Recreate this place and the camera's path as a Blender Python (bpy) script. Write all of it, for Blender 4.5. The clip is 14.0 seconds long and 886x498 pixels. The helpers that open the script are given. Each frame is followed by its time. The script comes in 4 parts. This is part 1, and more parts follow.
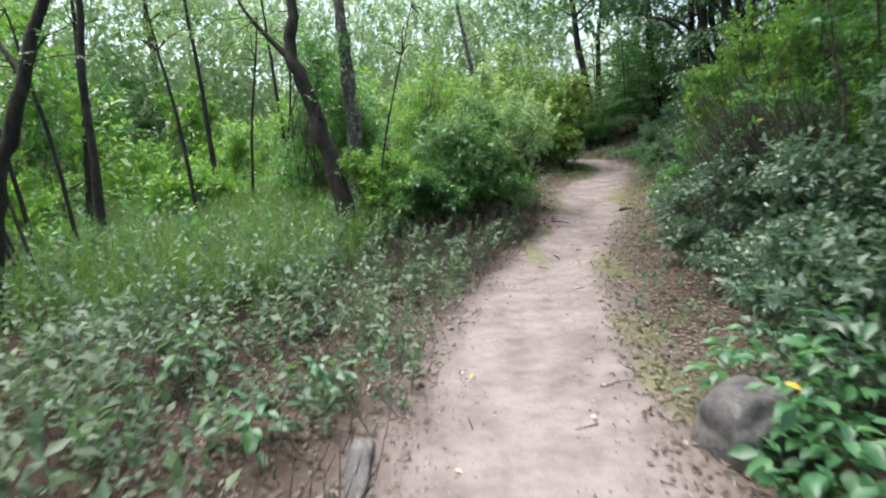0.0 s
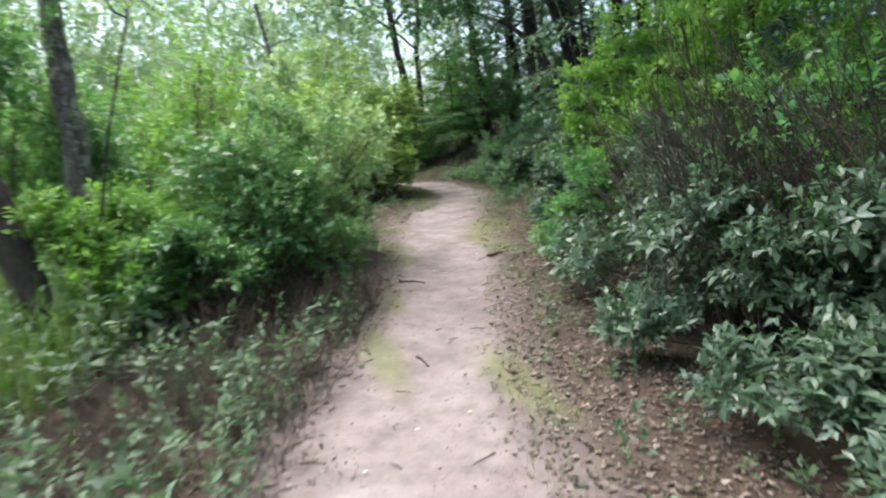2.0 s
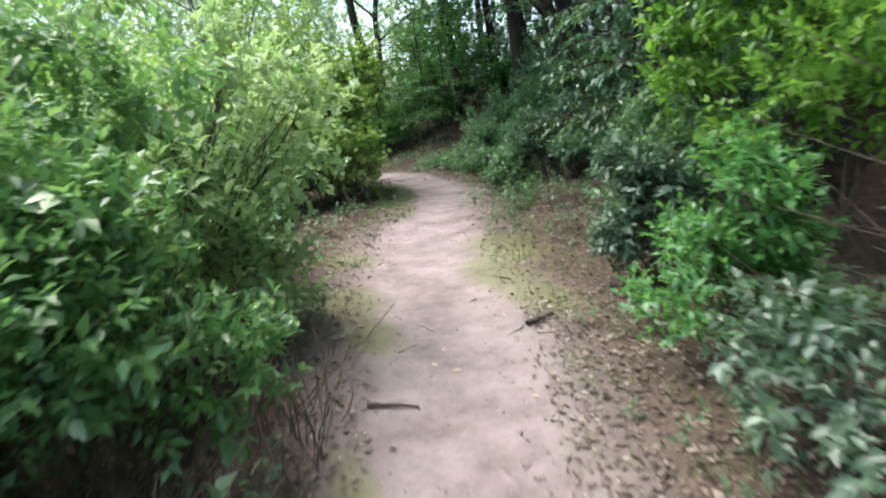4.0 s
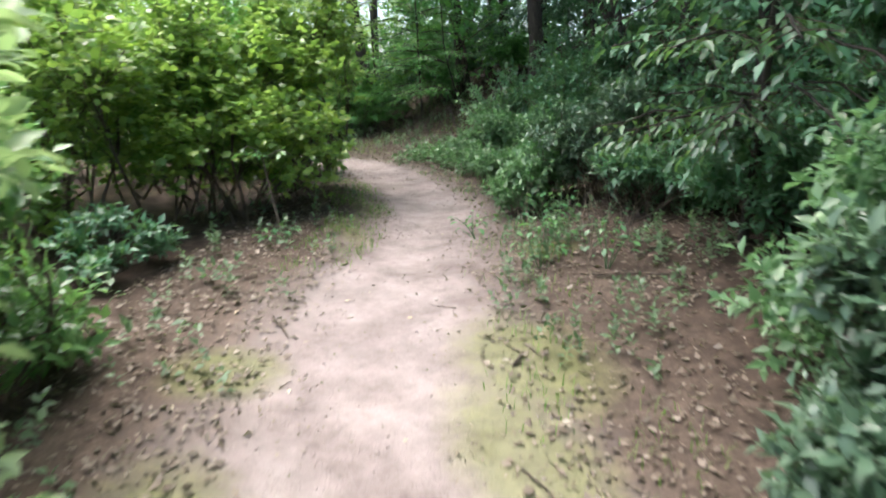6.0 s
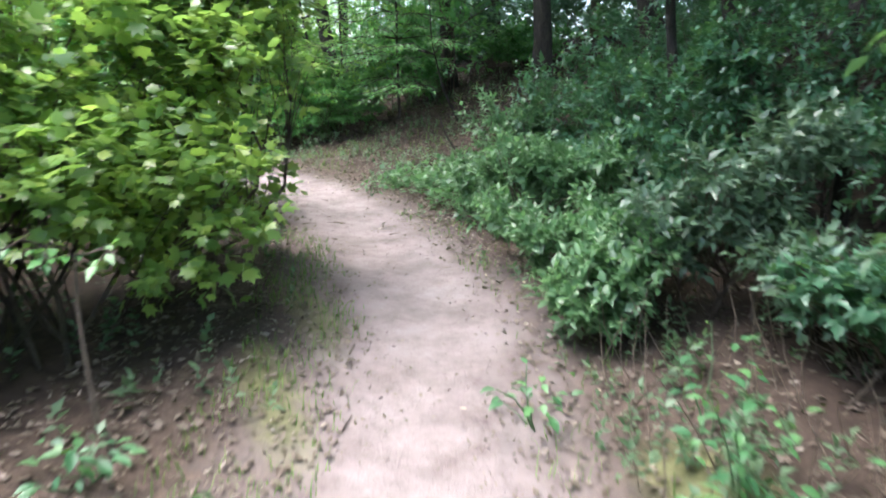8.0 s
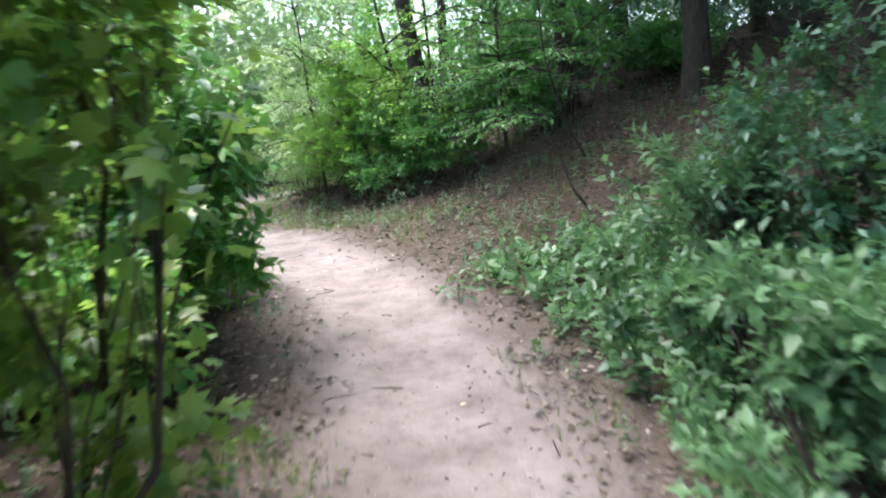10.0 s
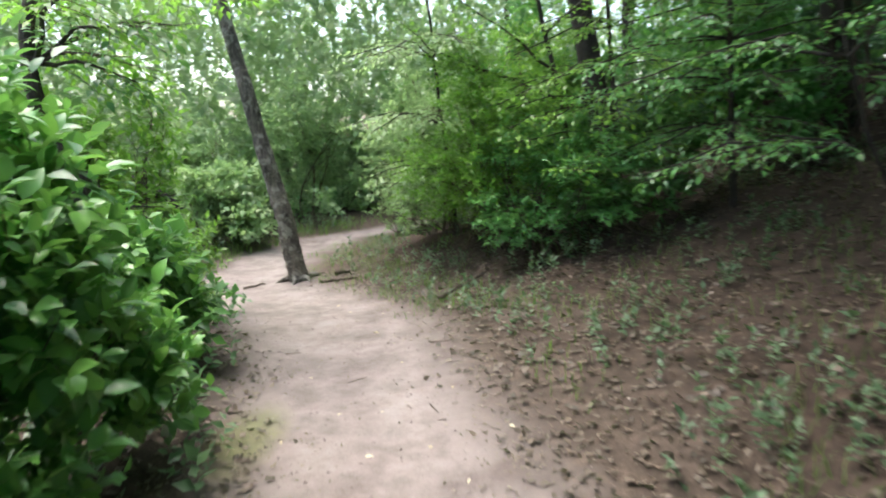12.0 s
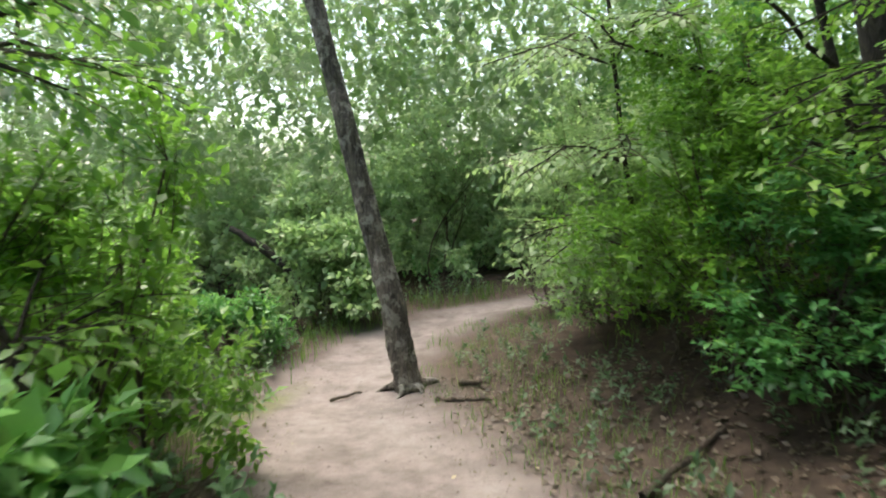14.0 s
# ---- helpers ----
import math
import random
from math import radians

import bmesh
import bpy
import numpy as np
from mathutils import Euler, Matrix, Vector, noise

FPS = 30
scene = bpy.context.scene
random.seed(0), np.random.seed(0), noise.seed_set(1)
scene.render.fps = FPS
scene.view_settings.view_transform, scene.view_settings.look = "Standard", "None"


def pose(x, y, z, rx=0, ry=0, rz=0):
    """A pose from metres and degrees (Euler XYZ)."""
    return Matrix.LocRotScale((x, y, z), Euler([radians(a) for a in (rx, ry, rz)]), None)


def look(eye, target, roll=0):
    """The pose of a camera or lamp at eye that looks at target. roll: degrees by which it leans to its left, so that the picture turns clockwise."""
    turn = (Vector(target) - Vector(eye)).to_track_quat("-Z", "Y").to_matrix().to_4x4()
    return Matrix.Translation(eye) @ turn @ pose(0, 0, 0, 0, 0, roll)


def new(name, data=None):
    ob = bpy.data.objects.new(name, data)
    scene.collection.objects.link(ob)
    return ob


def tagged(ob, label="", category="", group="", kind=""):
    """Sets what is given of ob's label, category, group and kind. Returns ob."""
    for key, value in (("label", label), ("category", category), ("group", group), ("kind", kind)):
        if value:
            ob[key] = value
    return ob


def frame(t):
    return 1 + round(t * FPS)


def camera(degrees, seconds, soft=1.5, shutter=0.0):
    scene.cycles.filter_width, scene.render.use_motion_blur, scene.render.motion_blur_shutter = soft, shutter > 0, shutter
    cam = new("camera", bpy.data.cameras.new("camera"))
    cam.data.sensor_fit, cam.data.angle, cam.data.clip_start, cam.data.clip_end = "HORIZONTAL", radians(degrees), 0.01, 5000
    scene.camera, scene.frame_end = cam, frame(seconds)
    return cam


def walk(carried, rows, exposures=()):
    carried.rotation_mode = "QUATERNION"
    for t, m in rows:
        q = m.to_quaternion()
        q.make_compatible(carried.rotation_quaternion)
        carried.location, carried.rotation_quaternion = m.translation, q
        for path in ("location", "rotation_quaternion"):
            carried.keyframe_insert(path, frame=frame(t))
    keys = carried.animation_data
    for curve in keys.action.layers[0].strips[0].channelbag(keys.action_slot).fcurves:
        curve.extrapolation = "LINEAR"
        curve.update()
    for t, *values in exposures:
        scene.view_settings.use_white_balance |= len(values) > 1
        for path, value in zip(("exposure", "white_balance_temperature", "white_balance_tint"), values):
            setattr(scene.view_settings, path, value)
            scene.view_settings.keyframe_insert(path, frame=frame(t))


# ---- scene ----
SHUTTER = 0.5
cam = camera(71.9, 14.0, soft=1.9, shutter=SHUTTER)
PATH = [
    (0.0, pose(0.000, 0.000, 1.400, 80.00, 3.50, 0.00)),
    (0.5, pose(0.080, 0.730, 1.416, 80.11, 5.16, 0.22)),
    (1.0, pose(0.118, 1.454, 1.400, 79.03, 3.49, -7.43)),
    (1.5, pose(0.259, 2.240, 1.387, 79.78, 4.07, -12.02)),
    (2.0, pose(0.329, 3.000, 1.408, 80.69, 4.52, -16.68)),
    (2.5, pose(0.496, 3.739, 1.327, 78.52, 2.72, -23.06)),
    (3.0, pose(0.651, 4.519, 1.365, 77.59, 3.90, -22.16)),
    (5.3, pose(1.570, 7.724, 1.465, 81.50, 3.00, -16.00)),
    (5.5, pose(1.659, 7.925, 1.517, 74.78, -0.07, -16.25)),
    (6.0, pose(1.973, 8.498, 1.514, 76.58, 0.39, -20.56)),
    (6.5, pose(2.121, 9.144, 1.526, 77.30, 1.34, -20.30)),
    (7.0, pose(2.265, 9.768, 1.574, 77.77, -2.95, -26.41)),
    (7.5, pose(2.511, 10.456, 1.613, 77.85, -0.34, -21.36)),
    (8.0, pose(2.688, 11.105, 1.699, 75.77, -1.86, -23.35)),
    (8.5, pose(2.999, 11.630, 1.808, 76.81, 0.33, -15.60)),
    (10.8, pose(3.968, 14.701, 1.928, 78.30, 3.50, -12.50)),
    (11.0, pose(4.045, 15.014, 1.986, 78.81, 1.12, -9.15)),
    (11.5, pose(4.148, 15.766, 1.977, 80.11, 1.32, -1.97)),
    (12.0, pose(4.282, 16.495, 1.974, 79.33, 3.05, 2.89)),
    (12.5, pose(4.237, 17.157, 2.002, 82.51, 2.87, 6.98)),
    (13.0, pose(4.162, 17.768, 1.971, 82.51, 4.26, 9.18)),
    (13.5, pose(4.054, 18.431, 2.005, 83.26, 4.53, 16.63)),
    (14.0, pose(3.871, 19.004, 2.019, 83.93, 3.89, 16.43)),
]

walk(cam, PATH, exposures=[(0.0, 1.5, 6300, 7), (3.0, 1.85, 6200, 8), (5.5, 2.05, 6350, 7), (8.5, 2.6, 5950, 10), (11.0, 2.4, 6150, 6), (12.5, 1.9, 6500, 4), (14.0, 1.75, 6800, 3)])

# ---- world and light: bright hazy sky above a shaded wood ----
SUN_EL, SUN_AZ = radians(70), radians(-45)
world = bpy.data.worlds.new("sky")
scene.world = world
world.use_nodes = True
wn = world.node_tree
sky = wn.nodes.new("ShaderNodeTexSky")
sky.sky_type, sky.sun_disc, sky.sun_elevation, sky.sun_rotation = "NISHITA", False, SUN_EL, SUN_AZ
sky.air_density, sky.dust_density, sky.ozone_density = 1.0, 5.0, 1.0
wn.nodes["Background"].inputs["Strength"].default_value = 0.15
wn.links.new(sky.outputs["Color"], wn.nodes["Background"].inputs["Color"])
sun = new("sun", bpy.data.lights.new("sun", "SUN"))
sun.data.energy, sun.data.angle, sun.data.color = 1.4, radians(60), (1.0, 0.98, 0.94)
sun_way = Vector((math.cos(SUN_EL) * math.sin(SUN_AZ), math.cos(SUN_EL) * math.cos(SUN_AZ), math.sin(SUN_EL)))
sun.matrix_world = look(sun_way * 60, (0, 0, 0))

# ---- materials ----


def material(name):
    m = bpy.data.materials.new(name)
    m.use_nodes = True
    return m, m.node_tree, m.node_tree.nodes["Principled BSDF"]


def node(nt, kind, **inputs):
    n = nt.nodes.new(kind)
    for key, value in inputs.items():
        n.inputs[key.replace("_", " ")].default_value = value
    return n


def ramp(nt, source, stops):
    r = nt.nodes.new("ShaderNodeValToRGB")
    while len(r.color_ramp.elements) < len(stops):
        r.color_ramp.elements.new(0.5)
    for e, (at, colour) in zip(r.color_ramp.elements, stops):
        e.position, e.color = at, (*colour, 1)
    nt.links.new(source, r.inputs["Fac"])
    return r.outputs["Color"]


def noise_tex(nt, coords, scale, detail=4.0, rough=0.6):
    n = node(nt, "ShaderNodeTexNoise", Scale=scale, Detail=detail, Roughness=rough)
    nt.links.new(coords, n.inputs["Vector"])
    return n.outputs["Fac"]


def mix(nt, fac, a, b, mode="MIX"):
    n = nt.nodes.new("ShaderNodeMix")
    n.data_type, n.blend_type = "RGBA", mode
    for value, socket in ((fac, n.inputs[0]), (a, n.inputs[6]), (b, n.inputs[7])):
        if isinstance(value, (int, float)):
            socket.default_value = value
        elif isinstance(value, tuple):
            socket.default_value = (*value, 1)
        else:
            nt.links.new(value, socket)
    return n.outputs[2]


def maths(nt, op, a, b=0.0):
    n = nt.nodes.new("ShaderNodeMath")
    n.operation = op
    for value, socket in ((a, n.inputs[0]), (b, n.inputs[1])):
        if isinstance(value, (int, float)):
            socket.default_value = value
        else:
            nt.links.new(value, socket)
    return n.outputs[0]


def bump(nt, bsdf, height, strength, distance):
    b = node(nt, "ShaderNodeBump", Strength=strength, Distance=distance)
    nt.links.new(height, b.inputs["Height"])
    nt.links.new(b.outputs["Normal"], bsdf.inputs["Normal"])


def leaf_material(name, stops, rough=0.34, through_light=0.48, single=False, glow=(0.24, 0.46, 0.07)):
    """A leaf: varied from leaf to leaf and across the plant, glossy on top, lit through from behind."""
    m, nt, bsdf = material(name)
    geo = nt.nodes.new("ShaderNodeNewGeometry")
    if single:
        pick = nt.nodes.new("ShaderNodeObjectInfo").outputs["Random"]
    else:
        pick = geo.outputs["Random Per Island"]
    patch = noise_tex(nt, geo.outputs["Position"], 1.7, 3.0)
    grain = noise_tex(nt, geo.outputs["Position"], 60.0, 2.0)
    v = maths(nt, "ADD", maths(nt, "MULTIPLY", pick, 0.62), maths(nt, "MULTIPLY", patch, 0.42))
    v = maths(nt, "ADD", v, maths(nt, "MULTIPLY", maths(nt, "SUBTRACT", grain, 0.5), 0.18))
    colour = ramp(nt, v, stops)
    nt.links.new(colour, bsdf.inputs["Base Color"])
    bsdf.inputs["Roughness"].default_value = rough
    bsdf.inputs["Specular IOR Level"].default_value = 0.6
    tr = nt.nodes.new("ShaderNodeBsdfTranslucent")
    nt.links.new(mix(nt, 0.5, colour, glow), tr.inputs["Color"])
    mx = nt.nodes.new("ShaderNodeMixShader")
    mx.inputs[0].default_value = through_light
    nt.links.new(bsdf.outputs[0], mx.inputs[1])
    nt.links.new(tr.outputs[0], mx.inputs[2])
    nt.links.new(mx.outputs[0], nt.nodes["Material Output"].inputs["Surface"])
    return m


LEAF_BRIGHT = leaf_material("bright_leaf", [(0.0, (0.066, 0.152, 0.034)), (0.45, (0.137, 0.285, 0.042)), (0.8, (0.239, 0.446, 0.057)), (1.0, (0.367, 0.552, 0.076))], 0.34, 0.54)
LEAF_MID = leaf_material("mid_leaf", [(0.0, (0.041, 0.131, 0.056)), (0.5, (0.083, 0.241, 0.076)), (1.0, (0.166, 0.401, 0.113))])
LEAF_BLUE = leaf_material("blue_leaf", [(0.0, (0.04, 0.08, 0.05)), (0.5, (0.08, 0.14, 0.09)), (1.0, (0.165, 0.24, 0.155))], 0.36, 0.3, glow=(0.2, 0.36, 0.12))
LEAF_SHEEN = leaf_material("sheen_leaf", [(0.0, (0.045, 0.125, 0.050)), (0.5, (0.100, 0.225, 0.078)), (1.0, (0.210, 0.370, 0.125))], 0.28, 0.45, glow=(0.24, 0.46, 0.10))
LEAF_MAPLE = leaf_material("maple_leaf", [(0.0, (0.080, 0.170, 0.060)), (0.5, (0.190, 0.320, 0.080)), (1.0, (0.40, 0.50, 0.10))], 0.3, 0.48, glow=(0.30, 0.50, 0.07))
# darkened leaf colour that stands for shade on bank and hillside growth
LEAF_SHADED = leaf_material("shaded_leaf", [(0.0, (0.029, 0.084, 0.046)), (0.5, (0.055, 0.143, 0.080)), (1.0, (0.094, 0.218, 0.114))], 0.4, 0.28)
LEAF_BIG = leaf_material("big_leaf", [(0.0, (0.062, 0.180, 0.054)), (0.55, (0.125, 0.318, 0.081)), (1.0, (0.269, 0.550, 0.106))], 0.33, 0.35)
LEAF_BIG_SINGLE = leaf_material("single_leaf", [(0.0, (0.032, 0.105, 0.052)), (0.55, (0.064, 0.180, 0.078)), (1.0, (0.135, 0.300, 0.100))], 0.36, 0.35, True)
LEAF_BANK = leaf_material("bank_leaf", [(0.0, (0.05, 0.11, 0.05)), (0.5, (0.10, 0.20, 0.09)), (1.0, (0.21, 0.34, 0.17))], 0.36, 0.4, glow=(0.2, 0.4, 0.12))
# leaf colour raised to stand for bright, hazy light on the foliage
LEAF_LIT = leaf_material("lit_leaf", [(0.0, (0.17, 0.29, 0.13)), (0.5, (0.29, 0.43, 0.20)), (1.0, (0.45, 0.56, 0.30))], 0.34, 0.52, glow=(0.36, 0.52, 0.16))
LEAF_DROOP = leaf_material("drooping_leaf", [(0.0, (0.022, 0.058, 0.028)), (0.55, (0.045, 0.105, 0.048)), (1.0, (0.09, 0.18, 0.08))], 0.42, 0.35, True)
HERB = leaf_material("herb_leaf", [(0.0, (0.038, 0.075, 0.036)), (0.5, (0.074, 0.136, 0.066)), (1.0, (0.150, 0.228, 0.125))], 0.5, 0.35, glow=(0.198, 0.334, 0.117))
GRASS = leaf_material("grass_blade", [(0.0, (0.048, 0.116, 0.019)), (0.6, (0.096, 0.200, 0.029)), (1.0, (0.230, 0.285, 0.086))], 0.5, 0.35)
# darker copy of the dry leaf, with hillside shade in its colour
DRY_SHADED = leaf_material("shaded_dry_leaf", [(0.0, (0.022, 0.014, 0.010)), (0.5, (0.07, 0.046, 0.034)), (0.85, (0.15, 0.106, 0.08)), (1.0, (0.32, 0.26, 0.21))], 0.6, 0.1)
DRY = leaf_material("dry_leaf", [(0.0, (0.035, 0.025, 0.020)), (0.4, (0.095, 0.066, 0.050)), (0.75, (0.185, 0.138, 0.113)), (0.95, (0.40, 0.345, 0.30)), (1.0, (0.54, 0.48, 0.43))], 0.65, 0.12)


def bark_material(name, dark, light, scale=9.0, blotch=0.0):
    m, nt, bsdf = material(name)
    co = nt.nodes.new("ShaderNodeTexCoord")
    mp = nt.nodes.new("ShaderNodeMapping")
    mp.inputs["Scale"].default_value = (1.0, 1.0, 0.28)
    nt.links.new(co.outputs["Object"], mp.inputs["Vector"])
    a = noise_tex(nt, mp.outputs[0], scale, 8.0, 0.7)
    vo = node(nt, "ShaderNodeTexVoronoi", Scale=scale * 2.2)
    vo.feature = "DISTANCE_TO_EDGE"
    warp = node(nt, "ShaderNodeTexNoise", Scale=scale * 0.8)
    nt.links.new(mp.outputs[0], warp.inputs["Vector"])
    nt.links.new(mix(nt, 0.35, mp.outputs[0], warp.outputs["Color"]), vo.inputs["Vector"])
    crack = maths(nt, "MINIMUM", maths(nt, "MULTIPLY", vo.outputs["Distance"], 5.0), 1.0)
    h = maths(nt, "ADD", maths(nt, "MULTIPLY", crack, 0.16), maths(nt, "MULTIPLY", a, 1.15))
    shade = ramp(nt, h, [(0.45, dark), (0.68, tuple(0.5 * (p + q) for p, q in zip(dark, light))), (0.9, light)])
    spots = noise_tex(nt, co.outputs["Object"], 8.0, 5, 0.65)
    lichen = ramp(nt, spots, [(0.52, (0, 0, 0)), (0.60, (blotch, blotch, blotch))])
    nt.links.new(mix(nt, lichen, shade, (0.42, 0.40, 0.36)), bsdf.inputs["Base Color"])
    bsdf.inputs["Roughness"].default_value = 0.9
    bump(nt, bsdf, h, 1.0, 0.05)
    return m


BARK = bark_material("bark", (0.03, 0.022, 0.018), (0.17, 0.135, 0.11))
BARK_PALE = bark_material("pale_bark", (0.025, 0.021, 0.019), (0.24, 0.205, 0.18), 11.0, 0.65)
# very dark bark; on the hillside trunks the shade is in this colour
BARK_DARK = bark_material("dark_bark", (0.014, 0.011, 0.010), (0.07, 0.055, 0.045))
STRAW = bark_material("straw", (0.13, 0.10, 0.075), (0.36, 0.29, 0.22), 30.0)
STEM = bark_material("stem", (0.05, 0.038, 0.028), (0.20, 0.155, 0.12), 24.0)

# ---- lie of the land ----
TRAIL_Y = [-60, -6, 0, 2.2, 4.1, 6.2, 7.7, 8.4, 9.5, 10.6, 12.1, 12.8, 14.0, 15.2, 16.4, 17.4, 18.6, 20.2, 21.2, 22.2, 23.3, 24.3, 25.2, 26.6, 27.8, 32, 60]
TRAIL_X = [-3, -0.1, 0.1, 0.3, 0.54, 1.0, 1.62, 1.88, 2.2, 2.45, 3.0, 3.4, 3.92, 4.07, 4.13, 4.08, 3.9, 3.38, 3.0, 2.35, 1.65, 1.3, 1.32, 1.85, 3.6, 9, 20]
TRAIL_W = [0.6, 0.6, 0.6, 0.58, 0.57, 0.53, 0.42, 0.45, 0.55, 0.56, 0.48, 0.43, 0.42, 0.45, 0.45, 0.45, 0.5, 0.55, 0.7, 0.85, 0.75, 0.5, 0.45, 0.35, 0.35, 0.4, 0.4]
RISE_Y = [-60, -5, 6, 8, 10, 12, 14.7, 17, 19, 21.4, 23.5, 26.6, 32, 60]
RISE_Z = [0, 0, 0, 0.12, 0.25, 0.42, 0.55, 0.6, 0.58, 0.48, 0.3, 0.35, 0.5, 0.8]


def trail_x(y):
    return np.interp(y, TRAIL_Y, TRAIL_X)


def wave(x, y):
    """Gentle unevenness of the soil."""
    return (0.030 * np.sin(1.9 * x + 0.7 * y + 0.4) * np.sin(1.3 * y - 0.6 * x) + 0.014 * np.sin(5.1 * x + 1.7) * np.sin(4.3 * y + 0.5 * x)
            + 0.003 * np.sin(13.1 * x + 2.0 * y) * np.sin(11.7 * y - 3.0 * x))


def land(x, y):
    """Height of the ground."""
    x, y = np.asarray(x, float), np.asarray(y, float)
    d = x - trail_x(y)
    half = np.interp(y, TRAIL_Y, TRAIL_W)
    z = np.interp(y, RISE_Y, RISE_Z)
    hill = np.interp(d, [0.7, 1.4, 2.5, 4.9, 8, 14, 30, 60], [0, 0.08, 0.28, 1.12, 2.2, 3.6, 5.5, 7.0]) * np.interp(y, [6, 12, 40, 60], [0.12, 1, 1, 0.6])
    bank = np.interp(-d, [0.6, 1.2, 3, 8, 40], [0, 0.05, 0.04, -0.15, -0.6])
    worn = -0.035 * np.clip(1.15 - np.abs(d) / np.maximum(half, 0.1), 0, 1)
    return z + hill + bank + worn + wave(x, y) * np.clip(np.abs(d) * 0.9, 0.25, 1.6)


def off_trail(x, y):
    """Distance from the trodden edge; negative on the trail."""
    return np.abs(x - trail_x(y)) - np.interp(y, TRAIL_Y, TRAIL_W)


def mesh_from(name, verts, faces, mats, smooth=False):
    me = bpy.data.meshes.new(name)
    verts, faces = np.asarray(verts, np.float32), np.asarray(faces, np.int32)
    k = faces.shape[1]
    me.vertices.add(len(verts))
    me.vertices.foreach_set("co", verts.ravel())
    me.loops.add(faces.size)
    me.loops.foreach_set("vertex_index", faces.ravel())
    me.polygons.add(len(faces))
    me.polygons.foreach_set("loop_start", np.arange(0, faces.size, k, dtype=np.int32))
    me.polygons.foreach_set("loop_total", np.full(len(faces), k, np.int32))
    if smooth:
        me.polygons.foreach_set("use_smooth", np.ones(len(faces), bool))
    me.update(calc_edges=True)
    me.validate()
    for m in mats:
        me.materials.append(m)
    return me


def child(name, me, parent, label="", kind=""):
    ob = new(name, me)
    ob.parent = parent
    return tagged(ob, label, kind=kind)


def spaced(a, b, near_a, near_b, fine, coarse):
    """Grid lines, close together over the walked stretch and wider apart away from it."""
    out, v, step = [], near_a, fine
    while v > a:
        step = min(step * 1.18, coarse)
        v -= step
        out.append(v)
    out = out[::-1] + list(np.arange(near_a, near_b, fine))
    v, step = near_b, fine
    while v < b:
        out.append(v)
        step = min(step * 1.18, coarse)
        v += step
    return np.array(out)


gx, gy = spaced(-120, 120, -2.5, 7.0, 0.07, 12.0), spaced(-90, 150, 0.5, 27.0, 0.09, 12.0)
GX, GY = np.meshgrid(gx, gy)
verts = np.stack([GX, GY, land(GX, GY)], -1).reshape(-1, 3)
idx = np.arange(GX.size).reshape(GX.shape)
quads = np.stack([idx[:-1, :-1], idx[:-1, 1:], idx[1:, 1:], idx[1:, :-1]], -1).reshape(-1, 4)

SOIL, nt, bsdf = material("woodland_soil")
geo = nt.nodes.new("ShaderNodeNewGeometry")
at_edge = nt.nodes.new("ShaderNodeAttribute")
at_edge.attribute_name = "off_trail"
at_moss = nt.nodes.new("ShaderNodeAttribute")
at_moss.attribute_name = "moss"
pos = geo.outputs["Position"]
big, mid, fine = noise_tex(nt, pos, 1.3, 5), noise_tex(nt, pos, 9.0, 6, 0.7), noise_tex(nt, pos, 70.0, 4, 0.7)
grit = node(nt, "ShaderNodeTexVoronoi", Scale=110.0)
nt.links.new(pos, grit.inputs["Vector"])
dirt = ramp(nt, maths(nt, "ADD", maths(nt, "MULTIPLY", mid, 0.6), maths(nt, "MULTIPLY", fine, 0.4)), [(0.33, (0.095, 0.074, 0.070)), (0.46, (0.215, 0.175, 0.168)), (0.54, (0.26, 0.217, 0.211)), (0.70, (0.33, 0.283, 0.278))])
scuff = noise_tex(nt, pos, 3.6, 7, 0.65)
dirt = mix(nt, 0.5, dirt, ramp(nt, scuff, [(0.32, (0.150, 0.119, 0.113)), (0.52, (0.28, 0.238, 0.232)), (0.7, (0.35, 0.308, 0.303))]))
dirt = mix(nt, 0.55, dirt, ramp(nt, noise_tex(nt, pos, 1.9, 6, 0.62), [(0.36, (0.55, 0.53, 0.52)), (0.5, (0.95, 0.95, 0.95)), (0.66, (1.1, 1.1, 1.1))]), "MULTIPLY")
litter = ramp(nt, maths(nt, "ADD", maths(nt, "MULTIPLY", mid, 0.5), maths(nt, "MULTIPLY", fine, 0.5)), [(0.32, (0.028, 0.020, 0.016)), (0.5, (0.082, 0.060, 0.048)), (0.68, (0.18, 0.137, 0.113))])
moss = ramp(nt, mid, [(0.3, (0.10, 0.112, 0.04)), (0.7, (0.20, 0.215, 0.085))])
edge = maths(nt, "ADD", at_edge.outputs["Fac"], maths(nt, "MULTIPLY", maths(nt, "SUBTRACT", mid, 0.5), 0.55))
edge = maths(nt, "ADD", edge, maths(nt, "MULTIPLY", maths(nt, "SUBTRACT", fine, 0.5), 0.35))
blend = node(nt, "ShaderNodeMapRange", From_Min=-0.12, From_Max=0.42)
nt.links.new(edge, blend.inputs["Value"])
mossy = node(nt, "ShaderNodeMapRange", From_Min=0.30, From_Max=0.75)
nt.links.new(maths(nt, "MULTIPLY", at_moss.outputs["Fac"], maths(nt, "MULTIPLY", maths(nt, "ADD", mid, big), 0.95)), mossy.inputs["Value"])
# dark humus away from the trail, darkened further for shade under growth
humus_shade = ramp(nt, mid, [(0.35, (0.016, 0.011, 0.008)), (0.55, (0.045, 0.030, 0.022)), (0.72, (0.095, 0.066, 0.050))])
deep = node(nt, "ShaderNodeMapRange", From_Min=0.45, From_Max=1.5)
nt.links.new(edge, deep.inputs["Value"])
